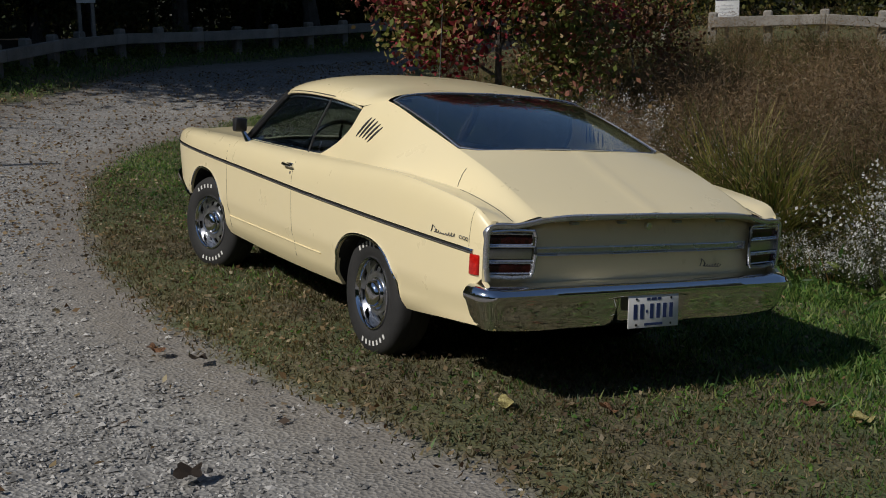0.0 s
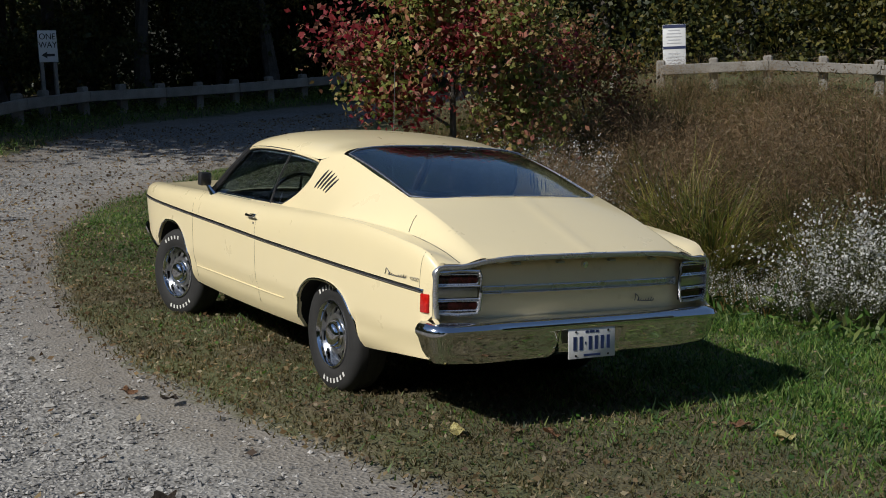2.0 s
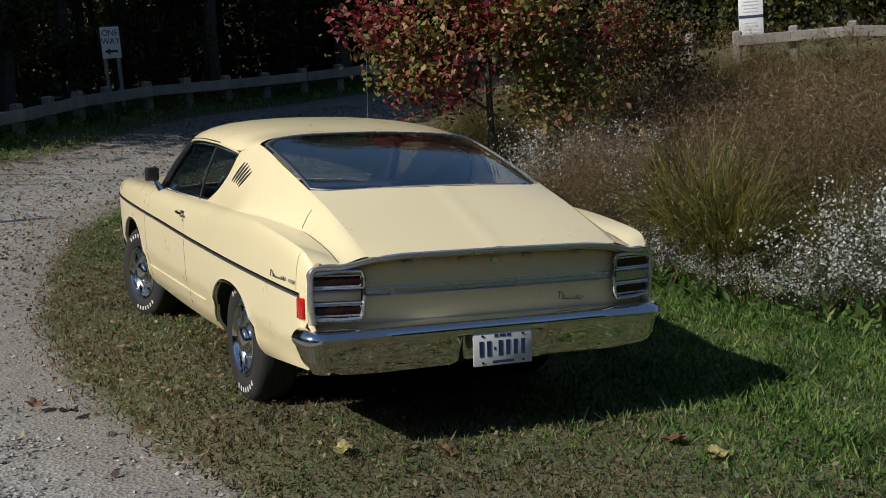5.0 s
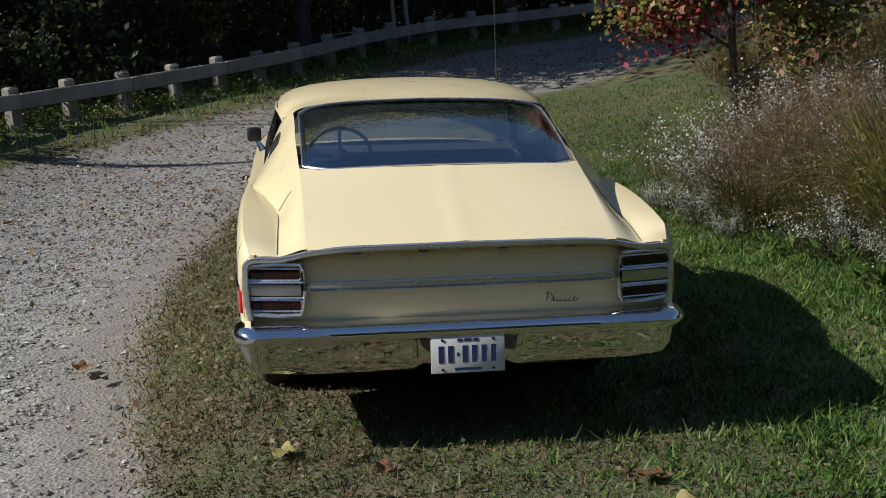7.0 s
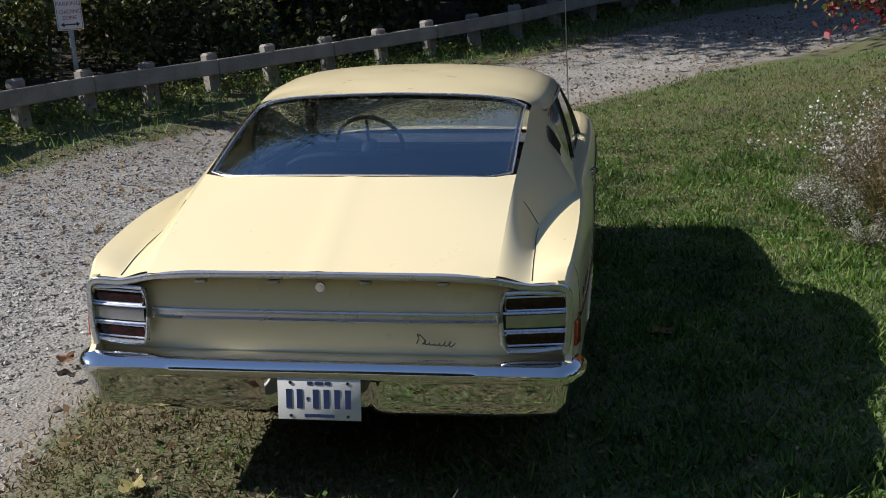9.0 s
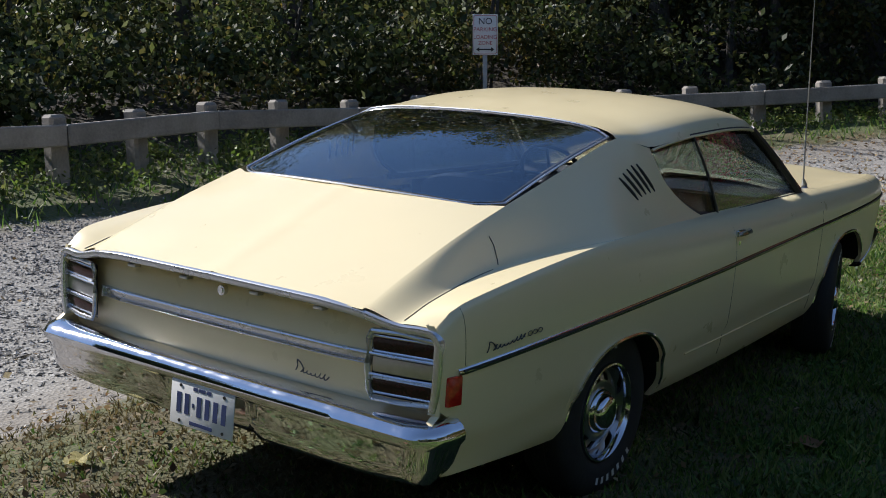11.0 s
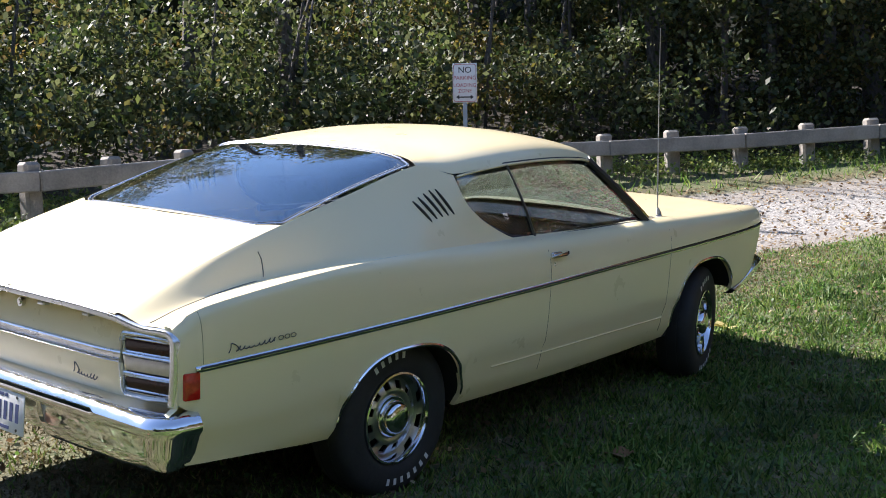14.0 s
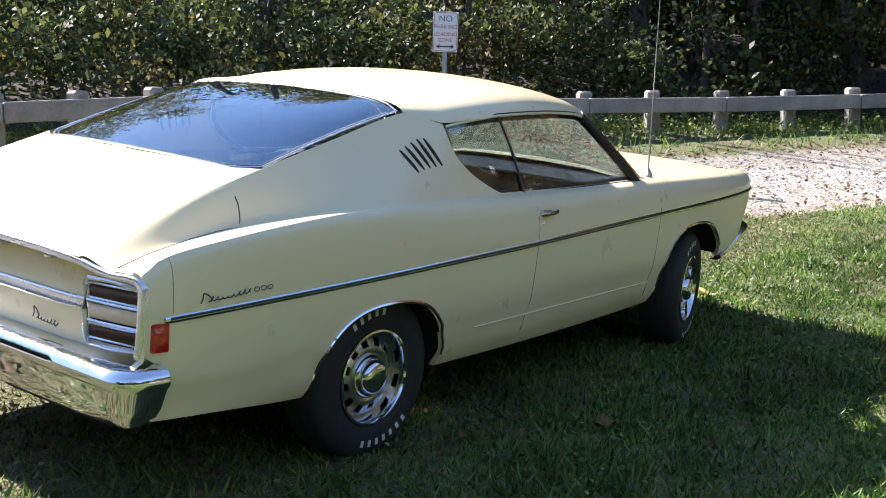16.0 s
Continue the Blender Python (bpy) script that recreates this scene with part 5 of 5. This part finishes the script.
def grow(bm, rng, at, way, length, radius, depth, tips, spread=0.55):
    """A limb with its branches; gathers the tips."""
    pts, rad = [Vector(at)], [radius]
    d = Vector(way).normalized()
    for k in range(4):
        d = (d + Vector(rng.normal(0, 0.12, 3)) + Vector((0, 0, 0.06))).normalized()
        pts.append(pts[-1] + d * length / 4)
        rad.append(radius * (1 - 0.62 * (k + 1) / 4))
        if depth == 0 or k > 1:
            tips.append(tuple(pts[-1]))
    tube(bm, pts, rad, 7 if depth > 1 else 5)
    if depth > 0:
        for k in range(4 if depth > 1 else 3):
            p = pts[1 + (k % 4) if depth > 1 else 2 + k % 3]
            side = Vector(rng.normal(0, 1, 3))
            side = (d * 0.75 + side.normalized() * spread + Vector((0, 0, 0.1))).normalized()
            grow(bm, rng, p, side, length * rng.uniform(0.5, 0.72), radius * 0.45, depth - 1, tips, spread)


def tree(name, seed, x, y, tall, trunk_r, leaf_mats, leaf, count, label, bare=0.25, puff=0.5, reach=0.40, category="tree"):
    rng = np.random.default_rng(seed)
    t = thing(name, pose(x, y, float(height(x, y)) - 0.05), label, category)
    bm = bmesh.new()
    stem = [Vector((0, 0, 0))]
    d = Vector((rng.normal(0, 0.05), rng.normal(0, 0.05), 1))
    for k in range(8):
        d = (d + Vector((rng.normal(0, 0.05), rng.normal(0, 0.05), 0.05))).normalized()
        stem.append(stem[-1] + d * tall * 0.85 / 8)
    tube(bm, stem, [trunk_r * (1.25 if k == 0 else 1 - 0.85 * k / 8) for k in range(9)], 9)
    tips = []
    limbs = int(7 + tall * 0.8)
    for k in range(limbs):
        f = bare + (1 - bare) * (k + 0.5) / limbs
        p = stem[min(7, int(f * 8))].lerp(stem[min(8, int(f * 8) + 1)], f * 8 % 1)
        q = k * 2.4 + rng.normal(0, 0.3)
        way = Vector((math.cos(q), math.sin(q), 0.35 + 0.8 * f))
        grow(bm, rng, p, way, tall * (reach - 0.55 * reach * f), trunk_r * (0.5 - 0.3 * f), 1, tips)
    part("trunk", bm, BARK, t, "grey forked trunk and limbs")
    tips = np.array(tips)
    for n, (m, low, high, share, *side) in enumerate(leaf_mats):
        pool = tips[(tips[:, 2] >= low * tall) & (tips[:, 2] <= high * tall)]
        if side:
            turn = patchy(pool[:, 0] * 0.9 + 1, pool[:, 2] * 0.8 + pool[:, 1] * 0.7) + 0.5 * (pool[:, 2] / tall - 0.45)
            pool = pool[(turn > 0.5) if side[0] > 0 else (turn <= 0.5)]
        if len(pool) == 0:
            pool = tips
        c = pool[rng.integers(0, len(pool), int(count * share))]
        c = c + rng.normal(0, puff * 0.45, c.shape) * np.array([1, 1, 0.7])
        quads("crown", leaf_verts(c, rng.uniform(0.6, 1.25, len(c)) * leaf, rng, 0.62, 0.25), m, t, "crown of many small leaves", kind="stuff")
    return t


tree("maple_sapling", 5, 4.45, 7.0, 4.9, 0.055, [(MAPLEGREEN, 0.0, 0.62, 0.44, -1), (MAPLERED, 0.18, 1.0, 0.50, 1), (MAPLEGREEN, 0.35, 1.0, 0.06)], 0.09, 23000,
     "young maple turning red above green lower leaves", 0.13, 0.6, 0.27)
tree("viburnum_shrub", 9, 7.7, 8.3, 1.9, 0.03, [(RUSSET, 0.0, 1.0, 0.7), (MAPLEGREEN, 0.0, 1.0, 0.3)], 0.075, 4200,
     "low russet shrub with thin twigs behind the grasses", 0.12, 0.4, 0.42, "shrub")


rng = np.random.default_rng(77)
for n, (x, y, tall, m) in enumerate([(-8.5, 15.5, 13, 0), (-5.0, 17.5, 14, 0), (-13.5, 15.5, 11, 0), (-1.5, 19.5, 13, 0), (-17, 18.5, 13, 0), (2.5, 20.0, 12, 0), (6.5, 21.5, 12, 0),
                                     (-9.5, 19.5, 15, 0), (11, 21, 11, 1), (14.0, 15.5, 6.5, 1), (16.5, 13.6, 6.5, 1), (19, 10.5, 6.5, 1), (-22, 9, 9, 0), (-23, 3, 9, 0), (-22.5, -2, 8, 0), (22, 10, 8, 1), (-23, 13, 13, 0), (-5.6, 14.8, 12, 0), (-2.2, 17.0, 12, 0), (-10.5, 13.8, 9, 0), (1.2, 18.6, 11, 0), (4.2, 18.9, 10, 0), (7.4, 19.3, 10, 0), (10, 19.8, 10, 0), (-5.3, 13.4, 11, 0), (-2.6, 15.6, 11, 0), (-0.2, 17.2, 11, 0)]):
    mats = [(GREENWOOD if m == 1 else SHADEDWOOD, 0, 1, 0.4 if m == 1 else 0.7), (GOLDSHRUB if m == 1 else YELLOWWOOD, 0, 1, 0.6 if m == 1 else 0.3)]
    tree("woodland_tree", 100 + n, x, y, tall, 0.17, mats, 0.21, 8500, "woodland tree with yellowing leaves" if m == 1 else "woodland tree in early autumn leaf behind the rail", 0.22, 1.25)

# undergrowth behind the fence, one mass of leaves
n = 620
a = rng.uniform(0, arc[-1], n)
off = 0.8 + rng.gamma(1.9, 1.3, n)
xy = np.array([on_fence(p, o)[:2] for p, o in zip(a, off)])
yy = xy[:, 1]
deep = smooth(10.0, 13.0, yy)
mid = smooth(3.0, 6.0, yy)
roof_z = ((0.25 + 0.68 * np.clip(off - 0.7, 0, 4.5)) * (1 - mid) + (0.65 + 0.55 * np.minimum(off, 5)) * mid) * (1 - deep) + (1.6 + 1.2 * np.minimum(off, 5)) * deep
roof_z = roof_z * (0.55 + 0.85 * patchy(xy[:, 0] * 0.9, yy * 0.9))
z = rng.uniform(0.0, 1.0, n) ** 0.8 * roof_z
centre = np.column_stack([xy, height(xy[:, 0], xy[:, 1]) + 0.1 + z])
pick = rng.integers(0, n, 250000)
girth = rng.uniform(0.55, 1.35, n)[pick][:, None]
c = centre[pick] + rng.normal(0, 1, (250000, 3)) * girth * np.array([0.25, 0.25, 0.17])
c[:, 2] = np.maximum(c[:, 2], height(c[:, 0], c[:, 1]) + 0.03)
leaves = leaf_verts(c, rng.uniform(0.04, 0.13, len(c)) * girth[:, 0] ** 0.5, rng, 0.62, 0.25)
yellow = (np.sin(centre[pick, 0] * 1.7) + np.sin(centre[pick, 1] * 1.3 + 1) + rng.normal(0, 0.5, len(c))) > 1.35
a2 = rng.uniform(0, arc[-1], 1500)
off2 = rng.uniform(4.0, 9.5, 1500)
xy2 = np.array([on_fence(p, o)[:2] for p, o in zip(a2, off2)])
c2 = np.column_stack([xy2, height(xy2[:, 0], xy2[:, 1]) + rng.uniform(0, 1, 1500) * (2.7 + 3.8 * smooth(10, 14, xy2[:, 1])) * (0.55 + 0.8 * patchy(xy2[:, 0] * 0.6, xy2[:, 1] * 0.6 + 2))])
c2 = c2[rng.integers(0, 1500, 70000)] + rng.normal(0, 1, (70000, 3)) * np.array([0.4, 0.4, 0.3])
leaves = np.concatenate([leaves, leaf_verts(c2, rng.uniform(0.08, 0.17, len(c2)), rng, 0.6, 0.25)])
yellow = np.r_[yellow, rng.uniform(0, 1, len(c2)) < 0.12]
# farther leaves take the copy with shade in its colour
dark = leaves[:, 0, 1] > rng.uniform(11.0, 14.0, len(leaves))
tagged(quads("undergrowth", leaves[~yellow & ~dark], GREENWOOD), "dense green woodland undergrowth behind the fence", "undergrowth", kind="stuff")
tagged(quads("undergrowth", leaves[~yellow & dark], SHADEDWOOD), "dense green woodland undergrowth round the bend, shade put into its colour", "undergrowth", kind="stuff")
tagged(quads("undergrowth", leaves[yellow], YELLOWWOOD), "yellowing woodland undergrowth behind the fence", "undergrowth", kind="stuff")
# shrubs beyond the pale rail and the drive
n = 900
sx = rng.uniform(3, 24, n)
sy = np.maximum(11.25 - 0.93 * (sx - 11.9), np.where(sx < 11.5, 18.0, 0)) + 2.2 + rng.gamma(2, 1.3, n)
sz = rng.uniform(0, 1, n) * (1.4 + 0.9 * np.minimum(sy - 9, 5).clip(0)) * (0.5 + 0.8 * patchy(sx * 0.7, sy * 0.7))
cs = np.column_stack([sx, sy, height(sx, sy) + sz])[rng.integers(0, n, 70000)] + rng.normal(0, 1, (70000, 3)) * np.array([0.4, 0.4, 0.28])
cs[:, 2] = np.maximum(cs[:, 2], height(cs[:, 0], cs[:, 1]) + 0.04)
shrub = leaf_verts(cs, rng.uniform(0.07, 0.17, len(cs)), rng, 0.62, 0.25)
gold = cs[:, 0] + rng.normal(0, 1.2, len(cs)) > 13
tagged(quads("shrubs", shrub[gold], GOLDSHRUB), "yellow-green shrubs behind the pale rail", "shrubs", kind="stuff")
tagged(quads("shrubs", shrub[~gold], SHADEDWOOD), "shrubs beyond the drive, shade put into their leaf colour", "shrubs", kind="stuff")
# weeds along the foot of the rail
pa = rng.uniform(0, arc[-1] * 0.8, 2600)
po = rng.normal(0.25, 0.45, 2600)
pxy = np.array([on_fence(p, o)[:2] for p, o in zip(pa, po)])
pick = rng.integers(0, 2600, 26000)
cw = np.column_stack([pxy[pick] + rng.normal(0, 0.07, (26000, 2)), np.zeros(26000)])
cw[:, 2] = height(cw[:, 0], cw[:, 1]) + rng.uniform(0.02, 0.22, 26000) * rng.uniform(0.3, 1, 26000)
tagged(quads("fence_weeds", leaf_verts(cw, rng.uniform(0.03, 0.085, 26000), rng, 0.6, 0.1, 0.3), WEED), "pale green weeds along the timber rail", "weeds", kind="stuff")
# thin stems among it
bm = bmesh.new()
for k in range(70):
    x, y, q = on_fence(rng.uniform(arc[-1] * 0.22, arc[-1] - 1), rng.uniform(2.0, 6))
    h = float(height(x, y))
    tx, ty = rng.normal(0, 0.8, 2)
    tall = 3.2 if y < 9 else 6.0
    tube(bm, [(x, y, h - 0.1), (x + tx * 0.4, y + ty * 0.4, h + tall * 0.5), (x + tx, y + ty, h + tall)], [0.03, 0.022, 0.01], 6)
for k in range(24):
    x, y, q = on_fence(rng.uniform(arc[-1] * 0.2, arc[-1] - 1), rng.uniform(2.2, 6.5))
    h = float(height(x, y))
    tx, ty = rng.normal(0, 0.35, 2)
    r = rng.uniform(0.05, 0.13)
    tube(bm, [(x, y, h - 0.2), (x + tx * 0.3, y + ty * 0.3, h + 2), (x + tx * 0.7, y + ty * 0.7, h + 3.6), (x + tx, y + ty, h + 5.2)], [r * 1.2, r, r * 0.8, r * 0.5], 9)
tagged(part("saplings", bm, BARK, None), "bare dark trunks and saplings in the wood", "sapling", kind="stuff")
# low backing sheet of wood behind everything, deep shade put into its colour
WOODSHADE = leafy("far_wood", (0.012, 0.018, 0.007), (0.02, 0.028, 0.01))
bm = bmesh.new()
ring = []
for k in range(121):
    q = 2 * math.pi * k / 120
    r = 26 + 3.0 * math.sin(q * 9) + 2 * math.sin(q * 23 + 1)
    ring.append((1.0 + r * math.cos(q), 6.0 + r * math.sin(q)))
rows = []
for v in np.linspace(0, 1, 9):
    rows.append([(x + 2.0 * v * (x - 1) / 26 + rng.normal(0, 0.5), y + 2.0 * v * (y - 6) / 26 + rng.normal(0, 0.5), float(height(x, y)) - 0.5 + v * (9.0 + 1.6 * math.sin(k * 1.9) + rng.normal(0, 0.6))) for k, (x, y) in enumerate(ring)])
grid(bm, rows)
tagged(part("far_wood", bm, WOODSHADE, None), "backing sheet with the distant wood's deep shade in its colour", "wood", kind="stuff")
pick = rng.integers(0, 120, 40000)
base_xy = np.array(ring)[pick] + rng.normal(0, 0.9, (40000, 2)) * 1.1
c = np.column_stack([base_xy, height(base_xy[:, 0], base_xy[:, 1]) + rng.uniform(0, 1, 40000) ** 0.8 * 9.5])
tagged(quads("far_foliage", leaf_verts(c, rng.uniform(0.22, 0.42, len(c)), rng, 0.7, 0.2), GREENWOOD), "foliage of the distant woodland edge", "wood", kind="stuff")

# ---- lawn, litter and stones ----
rng = np.random.default_rng(3)


def scatter(n, x0, x1, y0, y1, keep):
    x, y = rng.uniform(x0, x1, n), rng.uniform(y0, y1, n)
    k = keep(x, y)
    return x[k], y[k]


def blades(x, y, tall, rng, width=0.005):
    n = len(x)
    q = rng.uniform(0, 2 * math.pi, n)
    h = tall * rng.uniform(0.4, 1.15, n)
    lean = rng.normal(0, 0.55, (n, 2)) * h[:, None]
    z = height(x, y) + 0.012
    w = width * rng.uniform(0.7, 1.4, n)
    a = np.stack([x - np.cos(q) * w, y - np.sin(q) * w, z], 1)
    b = np.stack([x + np.cos(q) * w, y + np.sin(q) * w, z], 1)
    t = np.stack([x + lean[:, 0], y + lean[:, 1], z + h], 1)
    return np.stack([a, b, t], 1)


x, y = scatter(620000, -2.0, 8.0, -8.0, 10.5, lambda x, y: inside(LAWN, x, y) + rng.normal(0, 0.10, x.shape) > 0.05)
near = np.clip(1.3 - 0.09 * np.hypot(x - 1, y - 0.5), 0.2, 1) * smooth(-8.0, -5.2, y) * smooth(8.0, 6.3, x)
k = rng.uniform(0, 1, len(x)) < near
x, y = x[k], y[k]
green = smooth(-0.35, 1.5, x + 0.16 * y) * 0.9 + 0.35 * (patchy(x, y) - 0.4) - 0.12 * smooth(2.5, 5.5, y)
lush = rng.uniform(0, 1, len(x)) < green
tagged(quads("lawn_grass", blades(x[lush], y[lush], 0.045, rng, 0.006), TURF, sides=3), "short green mown lawn grass", "grass", kind="stuff")
dry = ~lush & (rng.uniform(0, 1, len(x)) < 0.8)
tagged(quads("dry_grass", blades(x[dry], y[dry], 0.034, rng, 0.0056), DRYTURF, sides=3), "thin dry brown lawn grass", "grass", kind="stuff")
x, y = scatter(60000, -7.5, 14, -2, 19, lambda x, y: (inside(VERGE, x, y) + rng.normal(0, 0.12, x.shape) > 0.05) & (inside(VERGE, x, y) < 1.8))
tagged(quads("verge_grass", blades(x, y, 0.13, rng, 0.009), TURF, sides=3), "rough green verge grass under the fence", "grass", kind="stuff")


x, y = scatter(150000, 0.2, 7.0, -6.0, 6.5, lambda x, y: (inside(LAWN, x, y) > 0.2) & (rng.uniform(0, 1, x.shape) < smooth(-6.0, -3.4, y) * smooth(7.0, 5.2, x) * smooth(-0.2, 1.6, x + 0.16 * y) * smooth(0.42, 0.75, patchy(x * 1.3, y * 1.3, 1.6) * 0.55 + patchy(x, y, 4.1) * 0.5)))
tagged(quads("grass_tufts", blades(x, y, 0.085, rng, 0.0085), TURF, sides=3), "coarse green grass tufts in the lawn", "grass", kind="stuff")
x, y = scatter(90000, -1.2, 7.0, -6.0, 7.5, lambda x, y: (inside(LAWN, x, y) > 0.1) & (rng.uniform(0, 1, x.shape) < (0.12 + 0.88 * smooth(-0.4, 1.4, x + 0.16 * y)) * smooth(-6.0, -3.4, y) * smooth(7.0, 5.2, x) * smooth(0.35, 0.7, patchy(x * 1.1 + 3, y * 1.1, 1.9) * 0.6 + patchy(x, y, 5.3) * 0.45)))
c = np.stack([x, y, height(x, y) + 0.03 + rng.uniform(0, 0.035, len(x))], 1)
tagged(quads("clover", leaf_verts(c, rng.uniform(0.014, 0.036, len(x)), rng, 0.8, 0.0, 0.7), CLOVER), "small broad clover leaves in the lawn", "clover", kind="stuff")


def litter(x, y, lo, hi, lift=0.02):
    c = np.stack([x, y, height(x, y) + lift + rng.uniform(0, 0.012, len(x))], 1)
    return leaf_verts(c, rng.uniform(lo, hi, len(x)), rng, 0.62, 0.0, 0.72)


x, y = scatter(34000, -2.2, 6, -6, 9, lambda x, y: (inside(LAWN, x, y) > -0.12) & (rng.uniform(0, 1, x.shape) < 0.07 + 0.75 * smooth(0.5, -1.1, x) + 0.3 * smooth(1.5, 5, y)))
x2, y2 = scatter(900, 0.5, 6, -3, 7.5, lambda x, y: inside(LAWN, x, y) > 0.1)
x, y = np.r_[x, x2], np.r_[y, y2]
tagged(quads("leaf_litter", litter(x, y, 0.015, 0.045, 0.04), LITTER), "dry fallen leaves scattered over the lawn", "fallen leaves", kind="stuff")
x, y = scatter(60000, -7, 8, -4, 15, lambda x, y: (inside(LAWN, x, y) < 0) & (inside(VERGE, x, y) < 0.3) & (rng.uniform(0, 1, x.shape) < 0.05 + 0.85 * smooth(1.5, 6.5, y)))
tagged(quads("drive_litter", litter(x, y, 0.022, 0.06), LITTER), "dry fallen leaves scattered over the gravel", "fallen leaves", kind="stuff")

x, y = scatter(190000, -6, 1, -5, 10, lambda x, y: (inside(LAWN, x, y) < 0.04) & (rng.uniform(0, 1, x.shape) < np.clip(1.1 - 0.11 * np.hypot(x + 2, y + 1), 0.08, 1) * (0.12 + 0.88 * smooth(-0.15, -1.0, inside(LAWN, x, y) + 0.4 * (patchy(x, y, 1.7) - 0.5)))))
n = len(x)
size = rng.gamma(2.0, 0.0027, n) + 0.004
axes = rng.normal(size=(n, 3, 3))
octa = np.array([(1, 0, 0), (0, 1, 0), (-1, 0, 0), (0, -1, 0), (0, 0, 0.8), (0, 0, -0.8)])
q = rng.uniform(0, 2 * math.pi, n)
scale = size[:, None] * rng.uniform(0.6, 1.3, (n, 3)) * np.array([1, 1, 0.75])
v = octa[None] * scale[:, None] + rng.normal(0, 0.12, (n, 6, 3)) * size[:, None, None]
v = np.stack([v[..., 0] * np.cos(q)[:, None] - v[..., 1] * np.sin(q)[:, None], v[..., 0] * np.sin(q)[:, None] + v[..., 1] * np.cos(q)[:, None], v[..., 2]], -1)
v += np.stack([x, y, height(x, y) + size * 0.25], 1)[:, None]
tri = np.array([(0, 1, 4), (1, 2, 4), (2, 3, 4), (3, 0, 4), (1, 0, 5), (2, 1, 5), (3, 2, 5), (0, 3, 5)])
mesh = bpy.data.meshes.new("gravel")
mesh.from_pydata(v.reshape(-1, 3), [], (tri[None] + 6 * np.arange(n)[:, None, None]).reshape(-1, 3))
tagged(link_mesh("gravel", mesh, STONE, smooth=False), "loose grey crushed stone on the drive", "gravel", kind="stuff")

# a few larger leaves that stand out


def big_leaf(x, y, size, m, turn, label):
    bm = bmesh.new()
    out = []
    for k in range(20):
        q = 2 * math.pi * k / 20
        r = size * (0.72 + 0.28 * abs(math.cos(q * 2.5)) ** 1.5) * (1 + 0.25 * math.cos(q))
        out.append(bm.verts.new((r * math.cos(q), r * math.sin(q), 0.012 * math.sin(q * 3) + 0.25 * r * r / size)))
    mid = bm.verts.new((0, 0, 0.004))
    for k in range(20):
        bm.faces.new((mid, out[k], out[(k + 1) % 20]))
    bmesh.ops.solidify(bm, geom=bm.faces[:], thickness=0.001)
    ob = part("fallen_leaf", bm, m, None)
    ob.matrix_world = pose(x, y, float(height(x, y)) + 0.045, rng.normal() * 8, rng.normal() * 8, turn)
    tagged(ob, label, "fallen leaf", "large fallen leaves")


PALELEAF = mottled("pale_yellow_leaf", (0.42, 0.36, 0.13), (0.6, 0.53, 0.24), 20.0, 0.7, 0.1)
BROWNLEAF = mottled("brown_leaf", (0.2, 0.1, 0.05), (0.36, 0.2, 0.11), 20.0, 0.7, 0.1)
DARKLEAF = mottled("dark_leaf", (0.03, 0.022, 0.018), (0.07, 0.05, 0.035), 20.0, 0.7, 0.1)
for x, y, size, m, label in ((-0.75, -1.17, 0.055, PALELEAF, "pale yellow fallen leaf on dry lawn"), (-0.36, -1.42, 0.05, BROWNLEAF, "brown fallen leaf on dry lawn"),
                             (1.32, 1.03, 0.075, BROWNLEAF, "tan fallen leaf on green lawn"), (0.46, 3.8, 0.085, PALELEAF, "pale fallen leaf beyond the front bumper"),
                             (-1.85, 0.55, 0.06, BROWNLEAF, "brown fallen leaf on the gravel"), (-1.70, 0.25, 0.055, DARKLEAF, "dark fallen leaf on the gravel"),
                             (0.65, -1.66, 0.06, BROWNLEAF, "tan fallen leaf on green lawn"), (0.69, -1.94, 0.06, PALELEAF, "pale fallen leaf on green lawn"), (-2.25, -1.3, 0.06, DARKLEAF, "dark crumpled leaf on the gravel")):
    big_leaf(x, y, size, m, RNG.uniform(0, 360), label)
